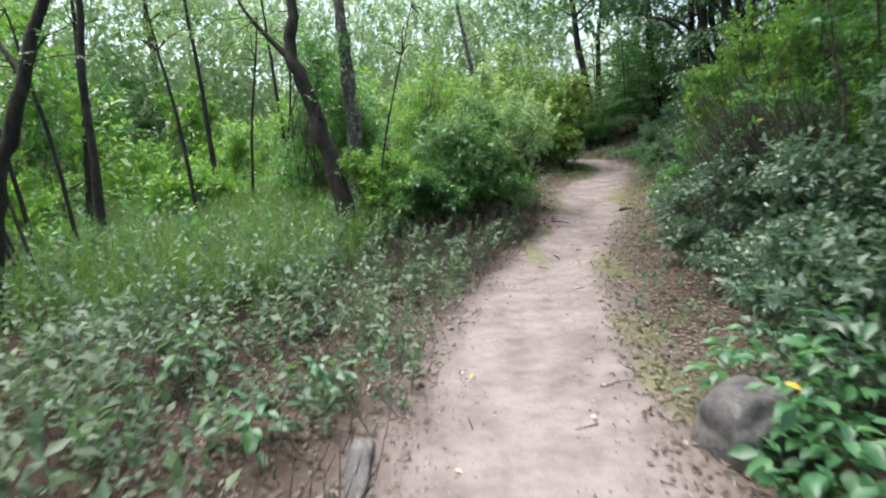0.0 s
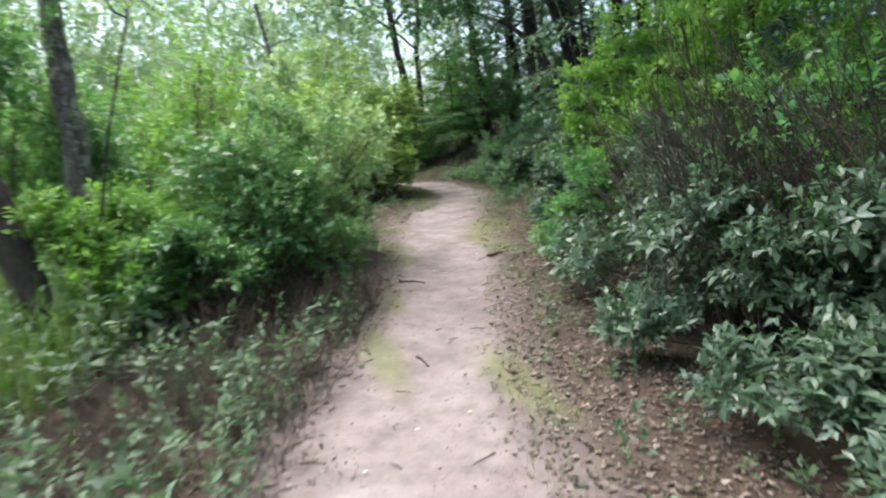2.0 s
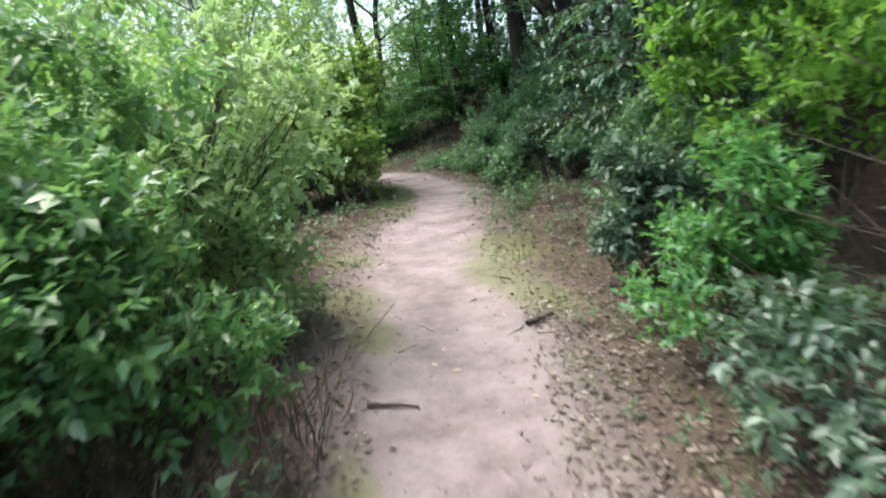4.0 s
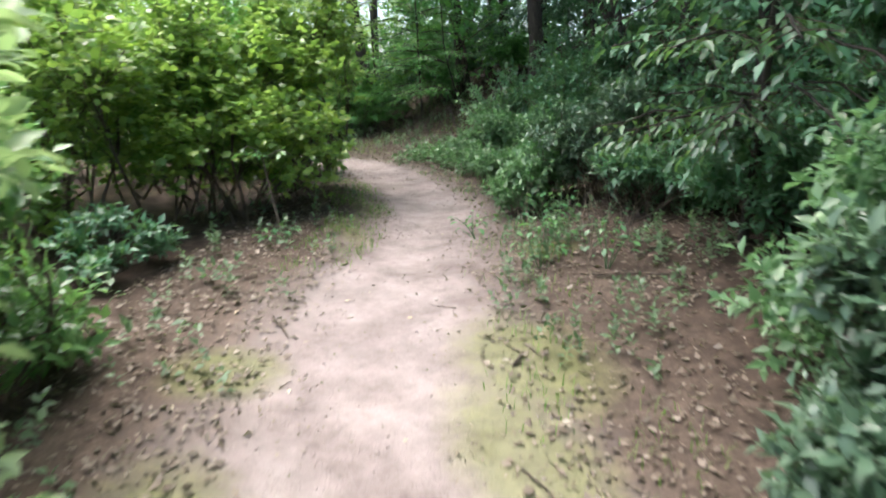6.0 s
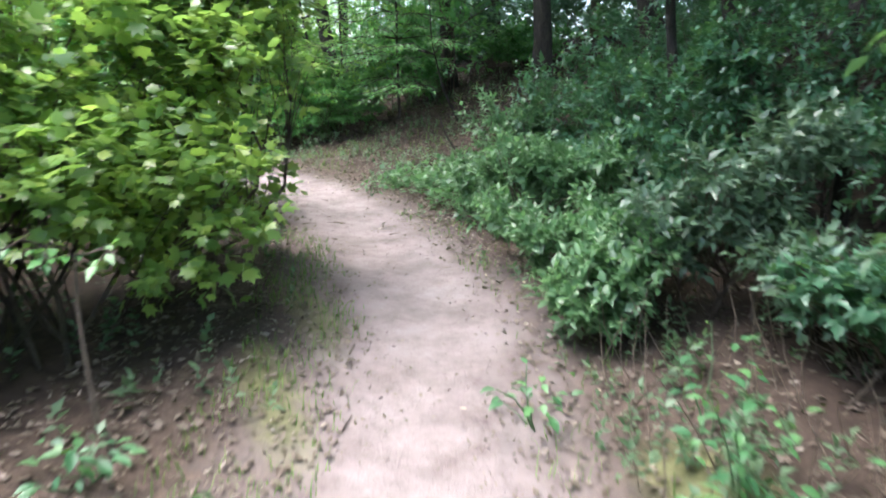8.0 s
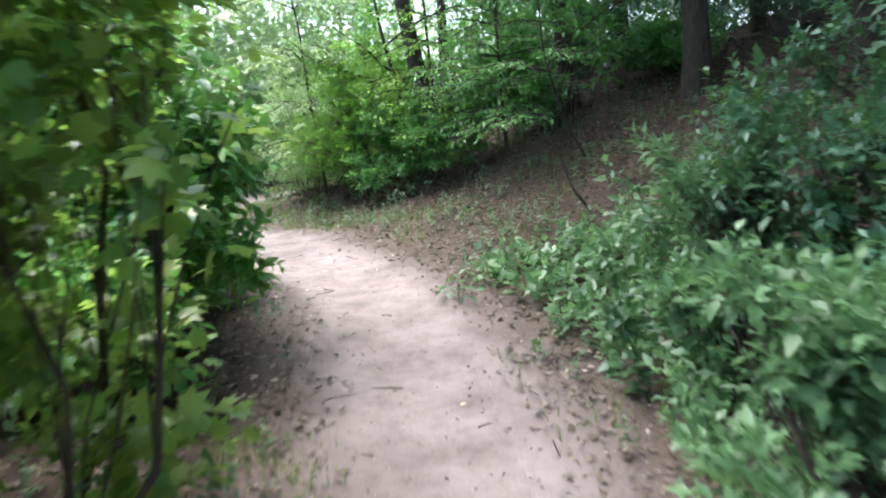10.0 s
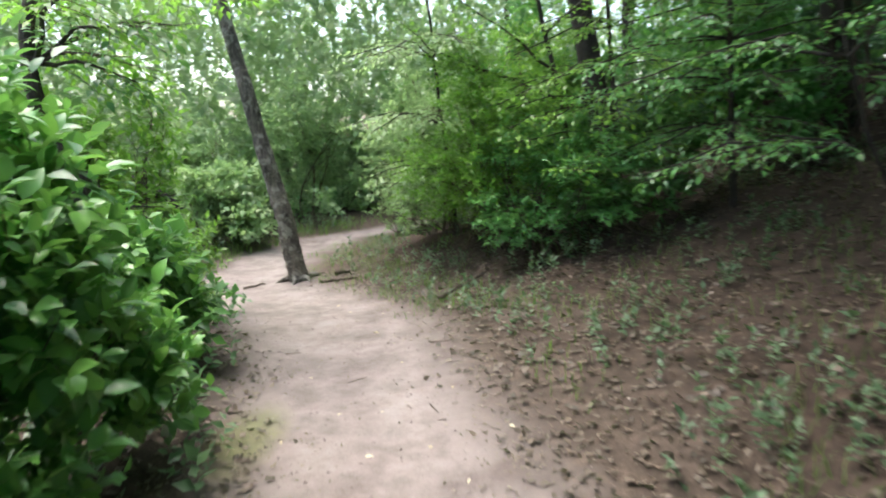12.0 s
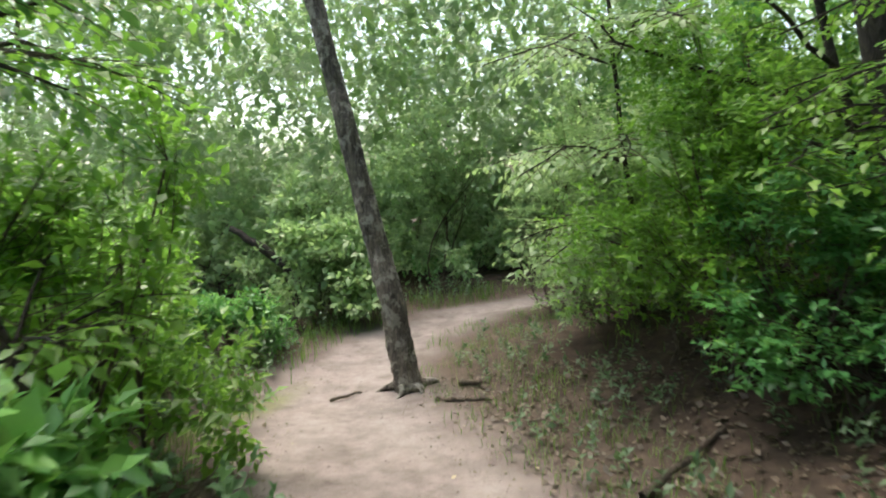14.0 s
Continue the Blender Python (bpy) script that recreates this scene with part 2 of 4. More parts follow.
litter = mix(nt, maths(nt, "MULTIPLY", deep.outputs[0], 0.85), litter, humus_shade)
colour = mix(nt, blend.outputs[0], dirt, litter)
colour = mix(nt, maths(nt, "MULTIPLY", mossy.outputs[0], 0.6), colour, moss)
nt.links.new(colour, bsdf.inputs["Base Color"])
bsdf.inputs["Roughness"].default_value = 0.95
bsdf.inputs["Specular IOR Level"].default_value = 0.2
bump(nt, bsdf, maths(nt, "ADD", maths(nt, "MULTIPLY", mid, 1.0), maths(nt, "ADD", fine, maths(nt, "MULTIPLY", grit.outputs["Distance"], 0.3))), 0.4, 0.025)

ground = new("ground", mesh_from("ground", verts, quads, [SOIL], True))
tagged(ground, "trodden pale earth trail through dark leaf-littered woodland soil", "ground", kind="structure")
edge_values = off_trail(verts[:, 0], verts[:, 1]).astype(np.float32)
ground.data.attributes.new("off_trail", "FLOAT", "POINT").data.foreach_set("value", edge_values)
MOSS = [(0.98, 7.0, 0.16, 0.75), (1.30, 8.1, 0.12, 0.4), (1.72, 10.2, 0.3, 0.5), (1.72, 9.6, 0.2, 0.4), (2.95, 10.3, 0.3, 0.6), (3.3, 10.9, 0.4, 0.55), (2.95, 9.6, 0.25, 0.6), (2.98, 13.4, 0.14, 0.6), (3.3, 14.2, 0.14, 0.6),
        (4.25, 12.4, 0.25, 0.3), (1.95, 11.2, 0.3, 0.25), (1.3, 4.2, 0.2, 0.6), (1.65, 6.2, 0.2, 0.7), (1.15, 3.2, 0.15, 0.6), (3.1, 19.2, 0.2, 0.5), (1.0, 23.0, 0.2, 1.0)]
moss_values = np.zeros(len(verts), np.float32)
for mx_, my_, ra, rb in MOSS:
    moss_values = np.maximum(moss_values, np.exp(-((verts[:, 0] - mx_) / ra) ** 2 - ((verts[:, 1] - my_) / rb) ** 2))
ground.data.attributes.new("moss", "FLOAT", "POINT").data.foreach_set("value", moss_values.astype(np.float32))

# ---- plant building ----
LEAF_SHAPE = np.array([[0, 0, 0], [-0.5, 0.42, 0.09], [0, 0.48, -0.03], [0.5, 0.42, 0.09], [0, 1.0, -0.14]])
LEAF_FACES = np.array([[0, 2, 1], [0, 3, 2], [1, 2, 4], [2, 3, 4]])
OVATE_SHAPE = np.array([[0, 0, 0], [-0.30, 0.16, 0.05], [0, 0.16, 0.0], [0.30, 0.16, 0.05], [-0.5, 0.42, 0.09], [0, 0.42, 0.0], [0.5, 0.42, 0.09], [-0.34, 0.72, 0.03], [0, 0.72, -0.05], [0.34, 0.72, 0.03], [0, 1.0, -0.16]])
OVATE_FACES = np.array([[0, 2, 1], [0, 3, 2], [1, 2, 5], [1, 5, 4], [2, 3, 6], [2, 6, 5], [4, 5, 8], [4, 8, 7], [5, 6, 9], [5, 9, 8], [7, 8, 10], [8, 9, 10]])
FAR_SHAPE = np.array([[0, 0, 0], [-0.5, 0.45, 0.08], [0.5, 0.45, 0.08], [0, 1.0, -0.1]])
FAR_FACES = np.array([[0, 2, 1], [1, 2, 3]])
LOBES = [(0, 1.0), (20, 0.60), (44, 0.92), (70, 0.50), (98, 0.66), (140, 0.34), (180, 0.36), (-140, 0.34), (-98, 0.66), (-70, 0.50), (-44, 0.92), (-20, 0.60)]
PALM_SHAPE = np.array([[0, 0.36, 0.05]] + [[0.64 * q * math.sin(radians(a)), 0.36 + 0.64 * q * math.cos(radians(a)), 0.05 - 0.16 * q * q] for a, q in LOBES])
PALM_FACES = np.array([[0, 1 + (i + 1) % 12, 1 + i] for i in range(12)])
rng = np.random.default_rng(7)


def unit(v):
    return v / np.maximum(np.linalg.norm(v, axis=-1, keepdims=True), 1e-9)


def leaf_arrays(base, along, up, length, width, far=False):
    """One leaf blade at each base point, lying along `along`, its upper side towards `up`."""
    shape, faces = {True: (FAR_SHAPE, FAR_FACES), False: (LEAF_SHAPE, LEAF_FACES), "ovate": (OVATE_SHAPE, OVATE_FACES), "lobed": (PALM_SHAPE, PALM_FACES)}[far]
    along = unit(along)
    side = unit(np.cross(along, up))
    nrm = np.cross(side, along)
    length, width = np.broadcast_to(length, len(base)), np.broadcast_to(width, len(base))
    v = (base[:, None] + side[:, None] * (shape[None, :, 0:1] * width[:, None, None]) + along[:, None] * (shape[None, :, 1:2] * length[:, None, None])
         + nrm[:, None] * (shape[None, :, 2:3] * length[:, None, None]))
    f = faces[None] + (np.arange(len(base)) * len(shape))[:, None, None]
    return v.reshape(-1, 3), f.reshape(-1, 3)


def sprigs(tips, ways, count, reach, leaf, slim=0.5, far=False, lift=0.75, droop=0.0, flat=0.0):
    """Leaves set round the end of each twig; tips and ways are arrays."""
    n = len(tips)
    ways = unit(ways)
    k = np.tile(np.arange(count), n)
    base = np.repeat(tips, count, 0)
    way = np.repeat(ways, count, 0)
    a = unit(np.cross(way, np.array([0.13, 0.21, 1.0])) + 1e-6)
    b = np.cross(way, a)
    ang = k * 2.4 + np.repeat(rng.uniform(0, 6.28, n), count) + rng.normal(0, 0.35, n * count)
    out = a * np.cos(ang)[:, None] + b * np.sin(ang)[:, None]
    s = (k + rng.uniform(0, 0.8, n * count)) / count
    base = base + way * ((s - 0.75) * reach)[:, None]
    along = out * (1.05 - 0.55 * s)[:, None] + way * (0.25 + 0.6 * s)[:, None] + rng.normal(0, 0.22, (n * count, 3))
    along[:, 2] = along[:, 2] * (1 - flat) - droop
    up = np.array([0, 0, 1.0]) + way * lift * (1 - flat) + rng.normal(0, 0.28, (n * count, 3))
    size = leaf * rng.uniform(0.6, 1.2, n * count) * np.repeat(rng.uniform(0.8, 1.15, n), count)
    return leaf_arrays(base, along, up, size, size * slim * rng.uniform(0.8, 1.2, n * count), far)


def tube(points, radii, sides=6):
    """A bent tapering tube."""
    points, radii = np.asarray(points, float), np.asarray(radii, float)
    t = unit(np.gradient(points, axis=0))
    a = unit(np.cross(t, np.array([0.31, 0.93, 0.17])))
    b = np.cross(t, a)
    ang = np.linspace(0, 2 * np.pi, sides, endpoint=False)
    ring = a[:, None] * np.cos(ang)[None, :, None] + b[:, None] * np.sin(ang)[None, :, None]
    v = (points[:, None] + ring * radii[:, None, None]).reshape(-1, 3)
    n = len(points)
    i, j = np.meshgrid(np.arange(n - 1), np.arange(sides), indexing="ij")
    j2 = (j + 1) % sides
    f = np.stack([i * sides + j, i * sides + j2, (i + 1) * sides + j2, (i + 1) * sides + j], -1).reshape(-1, 4)
    return v, f


def joined(pieces):
    vs, fs, n = [], [], 0
    for v, f in pieces:
        vs.append(v)
        fs.append(f + n)
        n += len(v)
    return np.concatenate(vs), np.concatenate(fs)


def bent(a, b, bow, steps=7):
    """A line from a to b that bows aside."""
    a, b = np.asarray(a, float), np.asarray(b, float)
    s = np.linspace(0, 1, steps)[:, None]
    off = np.asarray(bow, float)
    far_apart = np.linalg.norm(b - a)
    wob = rng.normal(0, 0.012 if far_apart < 3 else 0.004, (steps, 3)) * far_apart
    wob[0] = wob[-1] = 0
    return a + (b - a) * s + off * np.sin(np.pi * s) + wob


def thing(name, x, y, label, category, group="", z=None, kind=""):
    ob = new(name)
    ob.location = (x, y, float(land(x, y)) if z is None else z)
    ob.empty_display_size = 0.2
    return tagged(ob, label, category, group, kind)


def lumps_of(rx, ry, h, low, n):
    """Uneven masses that make up a shrub's crown: centres and radii."""
    out = []
    n = int(n * 1.6)
    for i in range(n):
        u = unit(rng.normal(0, 1, 3))
        q = rng.uniform(0.35, 0.80) if i % 4 else rng.uniform(0.0, 0.35)
        up_ = 0.5 + 0.46 * q * u[2]
        if i % 3 == 0:
            # hanging skirt
            q, up_ = rng.uniform(0.5, 0.85), rng.uniform(0.06, 0.3)
            u = unit(np.array([u[0], u[1], 0.0]))
        size = rng.uniform(0.20, 0.38)
        c = np.array([rx * q * u[0], ry * q * u[1], low + (h - low) * up_])
        out.append((c, np.array([rx * size, ry * size, (h - low) * size * 0.55])))
    return out


def shrub(x, y, rx, ry, h, mat, leaf=0.05, n=900, low=0.1, slim=0.5, per=9, label="", stems=9, lumps=11, far=False, name="shrub", category="shrub", group="trail shrubs", droop=0.0, tiers=0.0, flat=0.0):
    """A shrub: stems from one root, twigs, and leaf sprays on an uneven crown."""
    root = thing(name, x, y, label, category, group)
    masses = lumps_of(rx, ry, h, low, lumps)
    leaf, n = leaf * 1.26, int(n * 0.62)
    tips, ways = [], []
    weight = np.array([np.prod(r) ** (2 / 3) for c, r in masses])
    picks = rng.choice(len(masses), n, p=weight / weight.sum())
    d = unit(rng.normal(0, 1, (n, 3)) + np.array([0, 0, 0.22]))
    depth = 1 - 0.55 * rng.uniform(0, 1, n) ** 2.2
    depth *= rng.uniform(0.88, 1.12, n)
    c = np.array([masses[i][0] for i in picks])
    r = np.array([masses[i][1] for i in picks])
    tips = c + d * r * depth[:, None]
    if tiers:
        tips[:, 2] = np.where(rng.uniform(0, 1, n) < 0.75, np.round(tips[:, 2] / tiers) * tiers + rng.normal(0, 0.035, n), tips[:, 2])
    tips[:, 2] = np.maximum(tips[:, 2], low * 0.8 + rng.uniform(0, 0.12, n))
    ways = d + np.array([0, 0, 0.25]) + rng.normal(0, 0.25, (n, 3))
    v, f = sprigs(tips, ways, per, leaf * 2.3, leaf, slim, far, droop=droop, flat=flat)
    child("foliage", mesh_from("foliage", v, f, [mat]), root, kind="stuff")
    pieces = []
    for i in range(stems):
        c0, r0 = masses[i % len(masses)]
        a, q_ = rng.uniform(0, 6.28), math.sqrt(rng.uniform(0, 1))
        foot = np.array([0.45 * q_ * rx * math.cos(a), 0.45 * q_ * ry * math.sin(a), -0.06])
        top = c0 + rng.normal(0, 0.12, 3) * r0
        line = bent(foot, top, rng.normal(0, 0.06, 3) * h)
        me = mesh_from("stem", *tube(line, np.linspace(0.010, 0.004, len(line)) * (0.7 + 0.3 * h), 5), [STEM], True)
        child("stem", me, root)
        for k in np.flatnonzero(picks == i % len(masses))[:14]:
            s = line[int(rng.integers(2, len(line)))]
            pieces.append(tube(bent(s, tips[k], rng.normal(0, 0.04, 3), 4), [0.004, 0.0035, 0.003, 0.0015], 3))
    if pieces:
        child("twig_growth", mesh_from("twig_growth", *joined(pieces), [STEM]), root, kind="stuff")
    return root


def tree(x, y, height, radius, top, mat, leaves, label, crown_low=0.45, crown_r=1.8, n=700, leaf=0.12, per=8, limbs=7, bark=None, far=True, name="tree", group="woodland trees", lumps=14, bow=(0, 0, 0), sides=12, z=None):
    """A tree: tapering trunk towards top (an offset), limbs, and a crown of leaf sprays."""
    bark = bark or BARK
    root = thing(name, x, y, label, "tree", group, z)
    line = bent((0, 0, -0.25), (top[0], top[1], height), bow, 12)
    rad = radius * (1 - 0.72 * np.linspace(0, 1, 12))
    rad[0] *= 1.3
    rad[1] *= 1.04
    child("trunk", mesh_from("trunk", *tube(line, rad, sides), [bark], True), root)
    masses = []
    for i in range(limbs):
        s = crown_low + (1 - crown_low) * (i + 0.5) / limbs
        k = min(int(s * 11), 11)
        a = i * 2.4 + rng.uniform(-0.5, 0.5)
        reach = crown_r * rng.uniform(0.6, 1.0) * (1.15 - 0.5 * (i / limbs))
        end = line[k] + np.array([reach * math.cos(a), reach * math.sin(a), reach * rng.uniform(0.15, 0.6)])
        limb = bent(line[k], end, (0, 0, 0.12 * reach), 6)
        child("limb", mesh_from("limb", *tube(limb, np.linspace(rad[k] * 0.5, 0.008, 6), 6), [bark], True), root)
        masses.append((end, reach * 0.5))
        masses.append((limb[3], reach * 0.42))
    masses.append((line[-1], crown_r * 0.5))
    if leaves is not None:
        picks = rng.integers(0, len(masses), n)
        d = unit(rng.normal(0, 1, (n, 3)))
        c = np.array([masses[i][0] for i in picks])
        r = np.array([masses[i][1] for i in picks])
        tips = c + d * (r * (1 - 0.6 * rng.uniform(0, 1, n) ** 2))[:, None] * np.array([1, 1, 0.6])
        v, f = sprigs(tips, d + np.array([0, 0, 0.1]), per, leaf * 2.2, leaf, 0.55, far, droop=0.15)
        child("crown", mesh_from("crown", v, f, [leaves]), root, kind="stuff")
    return root



def blades(points, height, lean, width, bow=0.3):
    """Grass blades: two-piece bent strips."""
    n = len(points)
    a = rng.uniform(0, 6.28, n)
    h = height * rng.uniform(0.5, 1.25, n)
    out = np.stack([np.cos(a), np.sin(a), 0 * a], -1) * (h * lean * rng.uniform(0.2, 1.3, n))[:, None]
    side = np.stack([-np.sin(a), np.cos(a), 0 * a], -1) * (width * rng.uniform(0.6, 1.3, n))[:, None]
    up = np.stack([0 * h, 0 * h, h], -1)
    mid_ = points + out * bow + up * 0.6
    v = np.stack([points - side, points + side, mid_ - side * 0.7, mid_ + side * 0.7, points + out + up * 0.92], 1).reshape(-1, 3)
    f = np.array([[0, 1, 3], [0, 3, 2], [2, 3, 4]])[None] + (np.arange(n) * 5)[:, None, None]
    return v, f.reshape(-1, 3)


def scatter(n, x0, x1, y0, y1, keep=0.1, beside=True):
    """Points on the ground off the trail; x counts from the trail's middle line when beside is set."""
    y = rng.uniform(y0, y1, n)
    x = rng.uniform(x0, x1, n) + (trail_x(y) if beside else 0)
    ok = off_trail(x, y) > keep + rng.normal(0, 0.06, n)
    x, y = x[ok], y[ok]
    return np.stack([x, y, land(x, y)], -1)


def clumped(points, scale=0.8, share=0.55):
    """Thins points to natural patches."""
    v = np.sin(points[:, 0] / scale * 3.1 + 1.3 * np.sin(points[:, 1] / scale)) * np.sin(points[:, 1] / scale * 2.7 + 0.9) + rng.normal(0, 0.35, len(points))
    return points[v > np.quantile(v, 1 - share)]


def patch(name, pieces, mat, label, category):
    v, f = joined(pieces) if isinstance(pieces, list) else pieces
    return tagged(new(name, mesh_from(name, v, f, [mat])), label, category, kind="stuff")


def herb_leaves(points, height, leaf, slim=0.55, per=11, far=False):
    """Upright herbs: leaves up a short stalk, thickest at the top."""
    n = len(points)
    h = height * rng.uniform(0.45, 1.25, n)
    tilt = np.stack([rng.normal(0, 0.28, n), rng.normal(0, 0.28, n), np.ones(n)], -1)
    tips = points + unit(tilt) * h[:, None]
    return sprigs(tips, tilt, per, float(height) * 0.75, leaf, slim, far, lift=0.1, droop=0.12)


def stalks(points, height, lean, radius, steps=4):
    out = []
    for p in points:
        h = height * rng.uniform(0.5, 1.3)
        d = np.array([rng.normal(0, lean), rng.normal(0, lean), 1.0]) * h
        out.append(tube(bent(p - np.array([0, 0, 0.03]), p + d, rng.normal(0, 0.08, 3) * h, steps), np.linspace(radius, radius * 0.4, steps), 3))
    return out


# one leaf blade shared by all leaves that stand singly
v1, f1 = leaf_arrays(np.zeros((1, 3)), np.array([[0, 1.0, 0]]), np.array([[0, 0, 1.0]]), 1.0, 0.55, "ovate")
LEAF_MESH = mesh_from("leaf", v1, f1, [LEAF_BIG_SINGLE])
LEAF_MESH_SLIM = mesh_from("slim_leaf", v1 * np.array([0.75, 1, 1]), f1, [LEAF_DROOP])


def leaf_parts(parent, base, along, up, size, me=None):
    """Single leaves, each an object under its plant."""
    me = me or LEAF_MESH
    for b, a, u, s in zip(base, unit(along), up, size):
        side = Vector(a).cross(Vector(u)).normalized()
        nrm = side.cross(Vector(a))
        m = Matrix((side, Vector(a), nrm)).transposed().to_4x4()
        ob = new("leaf", me)
        ob.parent = parent
        ob.matrix_basis = Matrix.Translation(Vector(b)) @ m @ Matrix.Scale(float(s), 4)


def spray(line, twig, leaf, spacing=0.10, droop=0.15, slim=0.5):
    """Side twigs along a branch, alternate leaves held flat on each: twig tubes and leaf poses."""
    line = np.asarray(line, float)
    seg = np.linalg.norm(np.diff(line, axis=0), axis=1)
    cum = np.concatenate([[0], np.cumsum(seg)])
    tubes, B, A, U, S = [], [], [], [], []
    way = 1
    for s in np.arange(cum[-1] * 0.2, cum[-1], spacing):
        p = np.array([np.interp(s, cum, line[:, k]) for k in range(3)])
        q = np.array([np.interp(min(s + 0.05, cum[-1]), cum, line[:, k]) for k in range(3)])
        t = unit(q - p + 1e-6)
        side = unit(np.cross(t, [0, 0, 1.0])) * way
        way = -way
        L = twig * rng.uniform(0.5, 1.1) * (1.15 - 0.7 * s / cum[-1])
        end = p + (t * 0.65 + side * 0.8 + np.array([0, 0, rng.uniform(-0.55, 0.4) - droop])) * L
        tw = bent(p, end, (0, 0, 0.05 * L), 4)
        tubes.append(tube(tw, [0.004, 0.003, 0.0025, 0.0012], 3))
        d = unit(end - p)
        sd = unit(np.cross(d, [0, 0, 1.0]))
        k = max(2, int(L / (leaf * 0.55)))
        for i in range(k + 1):
            c = p + (end - p) * ((i + 0.6) / (k + 0.6))
            o = sd * (1 if i % 2 else -1)
            if i == k:
                o = o * 0.1
            B.append(c)
            A.append(d * 0.75 + o * 0.8 + np.array([0, 0, -droop]) + rng.normal(0, 0.14, 3))
            U.append(np.array([0, 0, 1.0]) + rng.normal(0, 0.25, 3))
            S.append(leaf * rng.uniform(0.65, 1.15))
    return tubes, np.array(B), np.array(A), np.array(U), np.array(S)


def branchy(x, y, z, trunk, radius, branches, mat, leaf, twig, label, bark=None, singles=0, name="young_tree", spacing=0.1, droop=0.15, slim=0.55, sides=8, group="trail trees", category="tree"):
    """A tree of given trunk and branch lines (in world metres) with flat leaf sprays; some leaves stand singly."""
    bark = bark or BARK_DARK
    root = thing(name, x, y, label, category, group, z)
    o = np.array([x, y, z])
    trunk = np.asarray(trunk, float) - o
    s = np.linspace(0, 1, len(trunk))
    fine_s = np.linspace(0, 1, 3 * len(trunk))
    line = np.stack([np.interp(fine_s, s, trunk[:, k]) for k in range(3)], -1) + rng.normal(0, radius * 0.12, (len(fine_s), 3))
    rad = radius * (1 - 0.6 * fine_s) * rng.uniform(0.93, 1.07, len(fine_s))
    rad[0] *= 1.35
    if sides >= 14:
        many = np.linspace(0, 1, 90)
        line = np.stack([np.interp(many, fine_s, line[:, k]) for k in range(3)], -1)
        tv, tf = tube(line, np.interp(many, fine_s, rad), 20)
        mid_line = np.repeat(line, 20, 0)
        flake = 0.07 * np.sin(tv[:, 2] * 23 + 5 * np.sin(tv[:, 0] * 40)) * np.sin(tv[:, 1] * 55 + tv[:, 2] * 7) + rng.normal(0, 0.035, len(tv))
        tv = mid_line + (tv - mid_line) * (1 + flake)[:, None]
        child("trunk", mesh_from("trunk", tv, tf, [bark], True), root)
    else:
        child("trunk", mesh_from("trunk", *tube(line, rad, sides), [bark], True), root)
    twigs, vs, left = [], [], singles
    for br, r in branches:
        br = np.asarray(br, float) - o
        ss = np.linspace(0, 1, len(br))
        fs = np.linspace(0, 1, max(6, 2 * len(br)))
        bl = np.stack([np.interp(fs, ss, br[:, k]) for k in range(3)], -1) + np.concatenate([[np.zeros(3)], rng.normal(0, 0.012, (len(fs) - 1, 3))])
        child("branch", mesh_from("branch", *tube(bl, np.linspace(r, 0.004, len(fs)), 6), [bark], True), root)
        if mat is None:
            continue
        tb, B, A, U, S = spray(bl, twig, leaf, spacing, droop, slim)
        twigs += tb
        if left > 0:
            leaf_parts(root, B[:left], A[:left], U[:left], S[:left], LEAF_MESH if slim > 0.5 else LEAF_MESH_SLIM)
            B, A, U, S, left = B[left:], A[left:], U[left:], S[left:], left - len(B)
        if len(B):
            vs.append(leaf_arrays(B, A, U, S, S * slim))
    if vs:
        child("foliage", mesh_from("foliage", *joined(vs), [mat]), root, kind="stuff")
    if twigs:
        child("twig_growth", mesh_from("twig_growth", *joined(twigs), [STEM]), root, kind="stuff")
    return root


def fan(start, ends, rise=0.15):
    """Branch lines from one place to several ends, arching a little."""
    out = []
    for e, r in ends:
        a, b = np.array(start, float), np.array(e, float)
        m = (a + b) / 2 + np.array([0, 0, rise * np.linalg.norm(b - a)])
        out.append(([a, m * 0.7 + a * 0.15 + b * 0.15 + np.array([0, 0, 0.02]), b], r))
    return out


# ---- first stretch: dark evergreen shrubs on one side ----
DARK_SHRUB = "dense blue-green glossy shrub overhanging the trail edge"
for x, y, r, h, n in ((2.7, 2.7, 1.1, 1.9, 2000), (2.85, 4.1, 1.1, 1.6, 2300), (2.95, 5.5, 1.1, 1.2, 2300), (3.35, 6.9, 1.05, 1.7, 1800)):
    shrub(x, y, r, r, h, LEAF_BLUE, 0.053, int(n * 1.3), 0.12, label=DARK_SHRUB, lumps=16, stems=12)
for x, y, r, h in ((4.0, 3.2, 1.3, 3.4), (4.0, 5.3, 1.4, 3.6), (4.3, 7.4, 1.3, 3.2), (4.6, 9.2, 1.0, 2.6)):
    shrub(x, y, r, r, h, LEAF_MID if y < 7 else LEAF_BRIGHT, 0.062, 1500, 0.9, label="tall light green shrub rising behind the dark shrubs", lumps=14, tiers=0.3, stems=7, far=True)
shrub(3.35, 8.3, 0.6, 0.7, 1.1, LEAF_MID, 0.05, 900, 0.08, label="small leafy shrub beside the trail", stems=8)

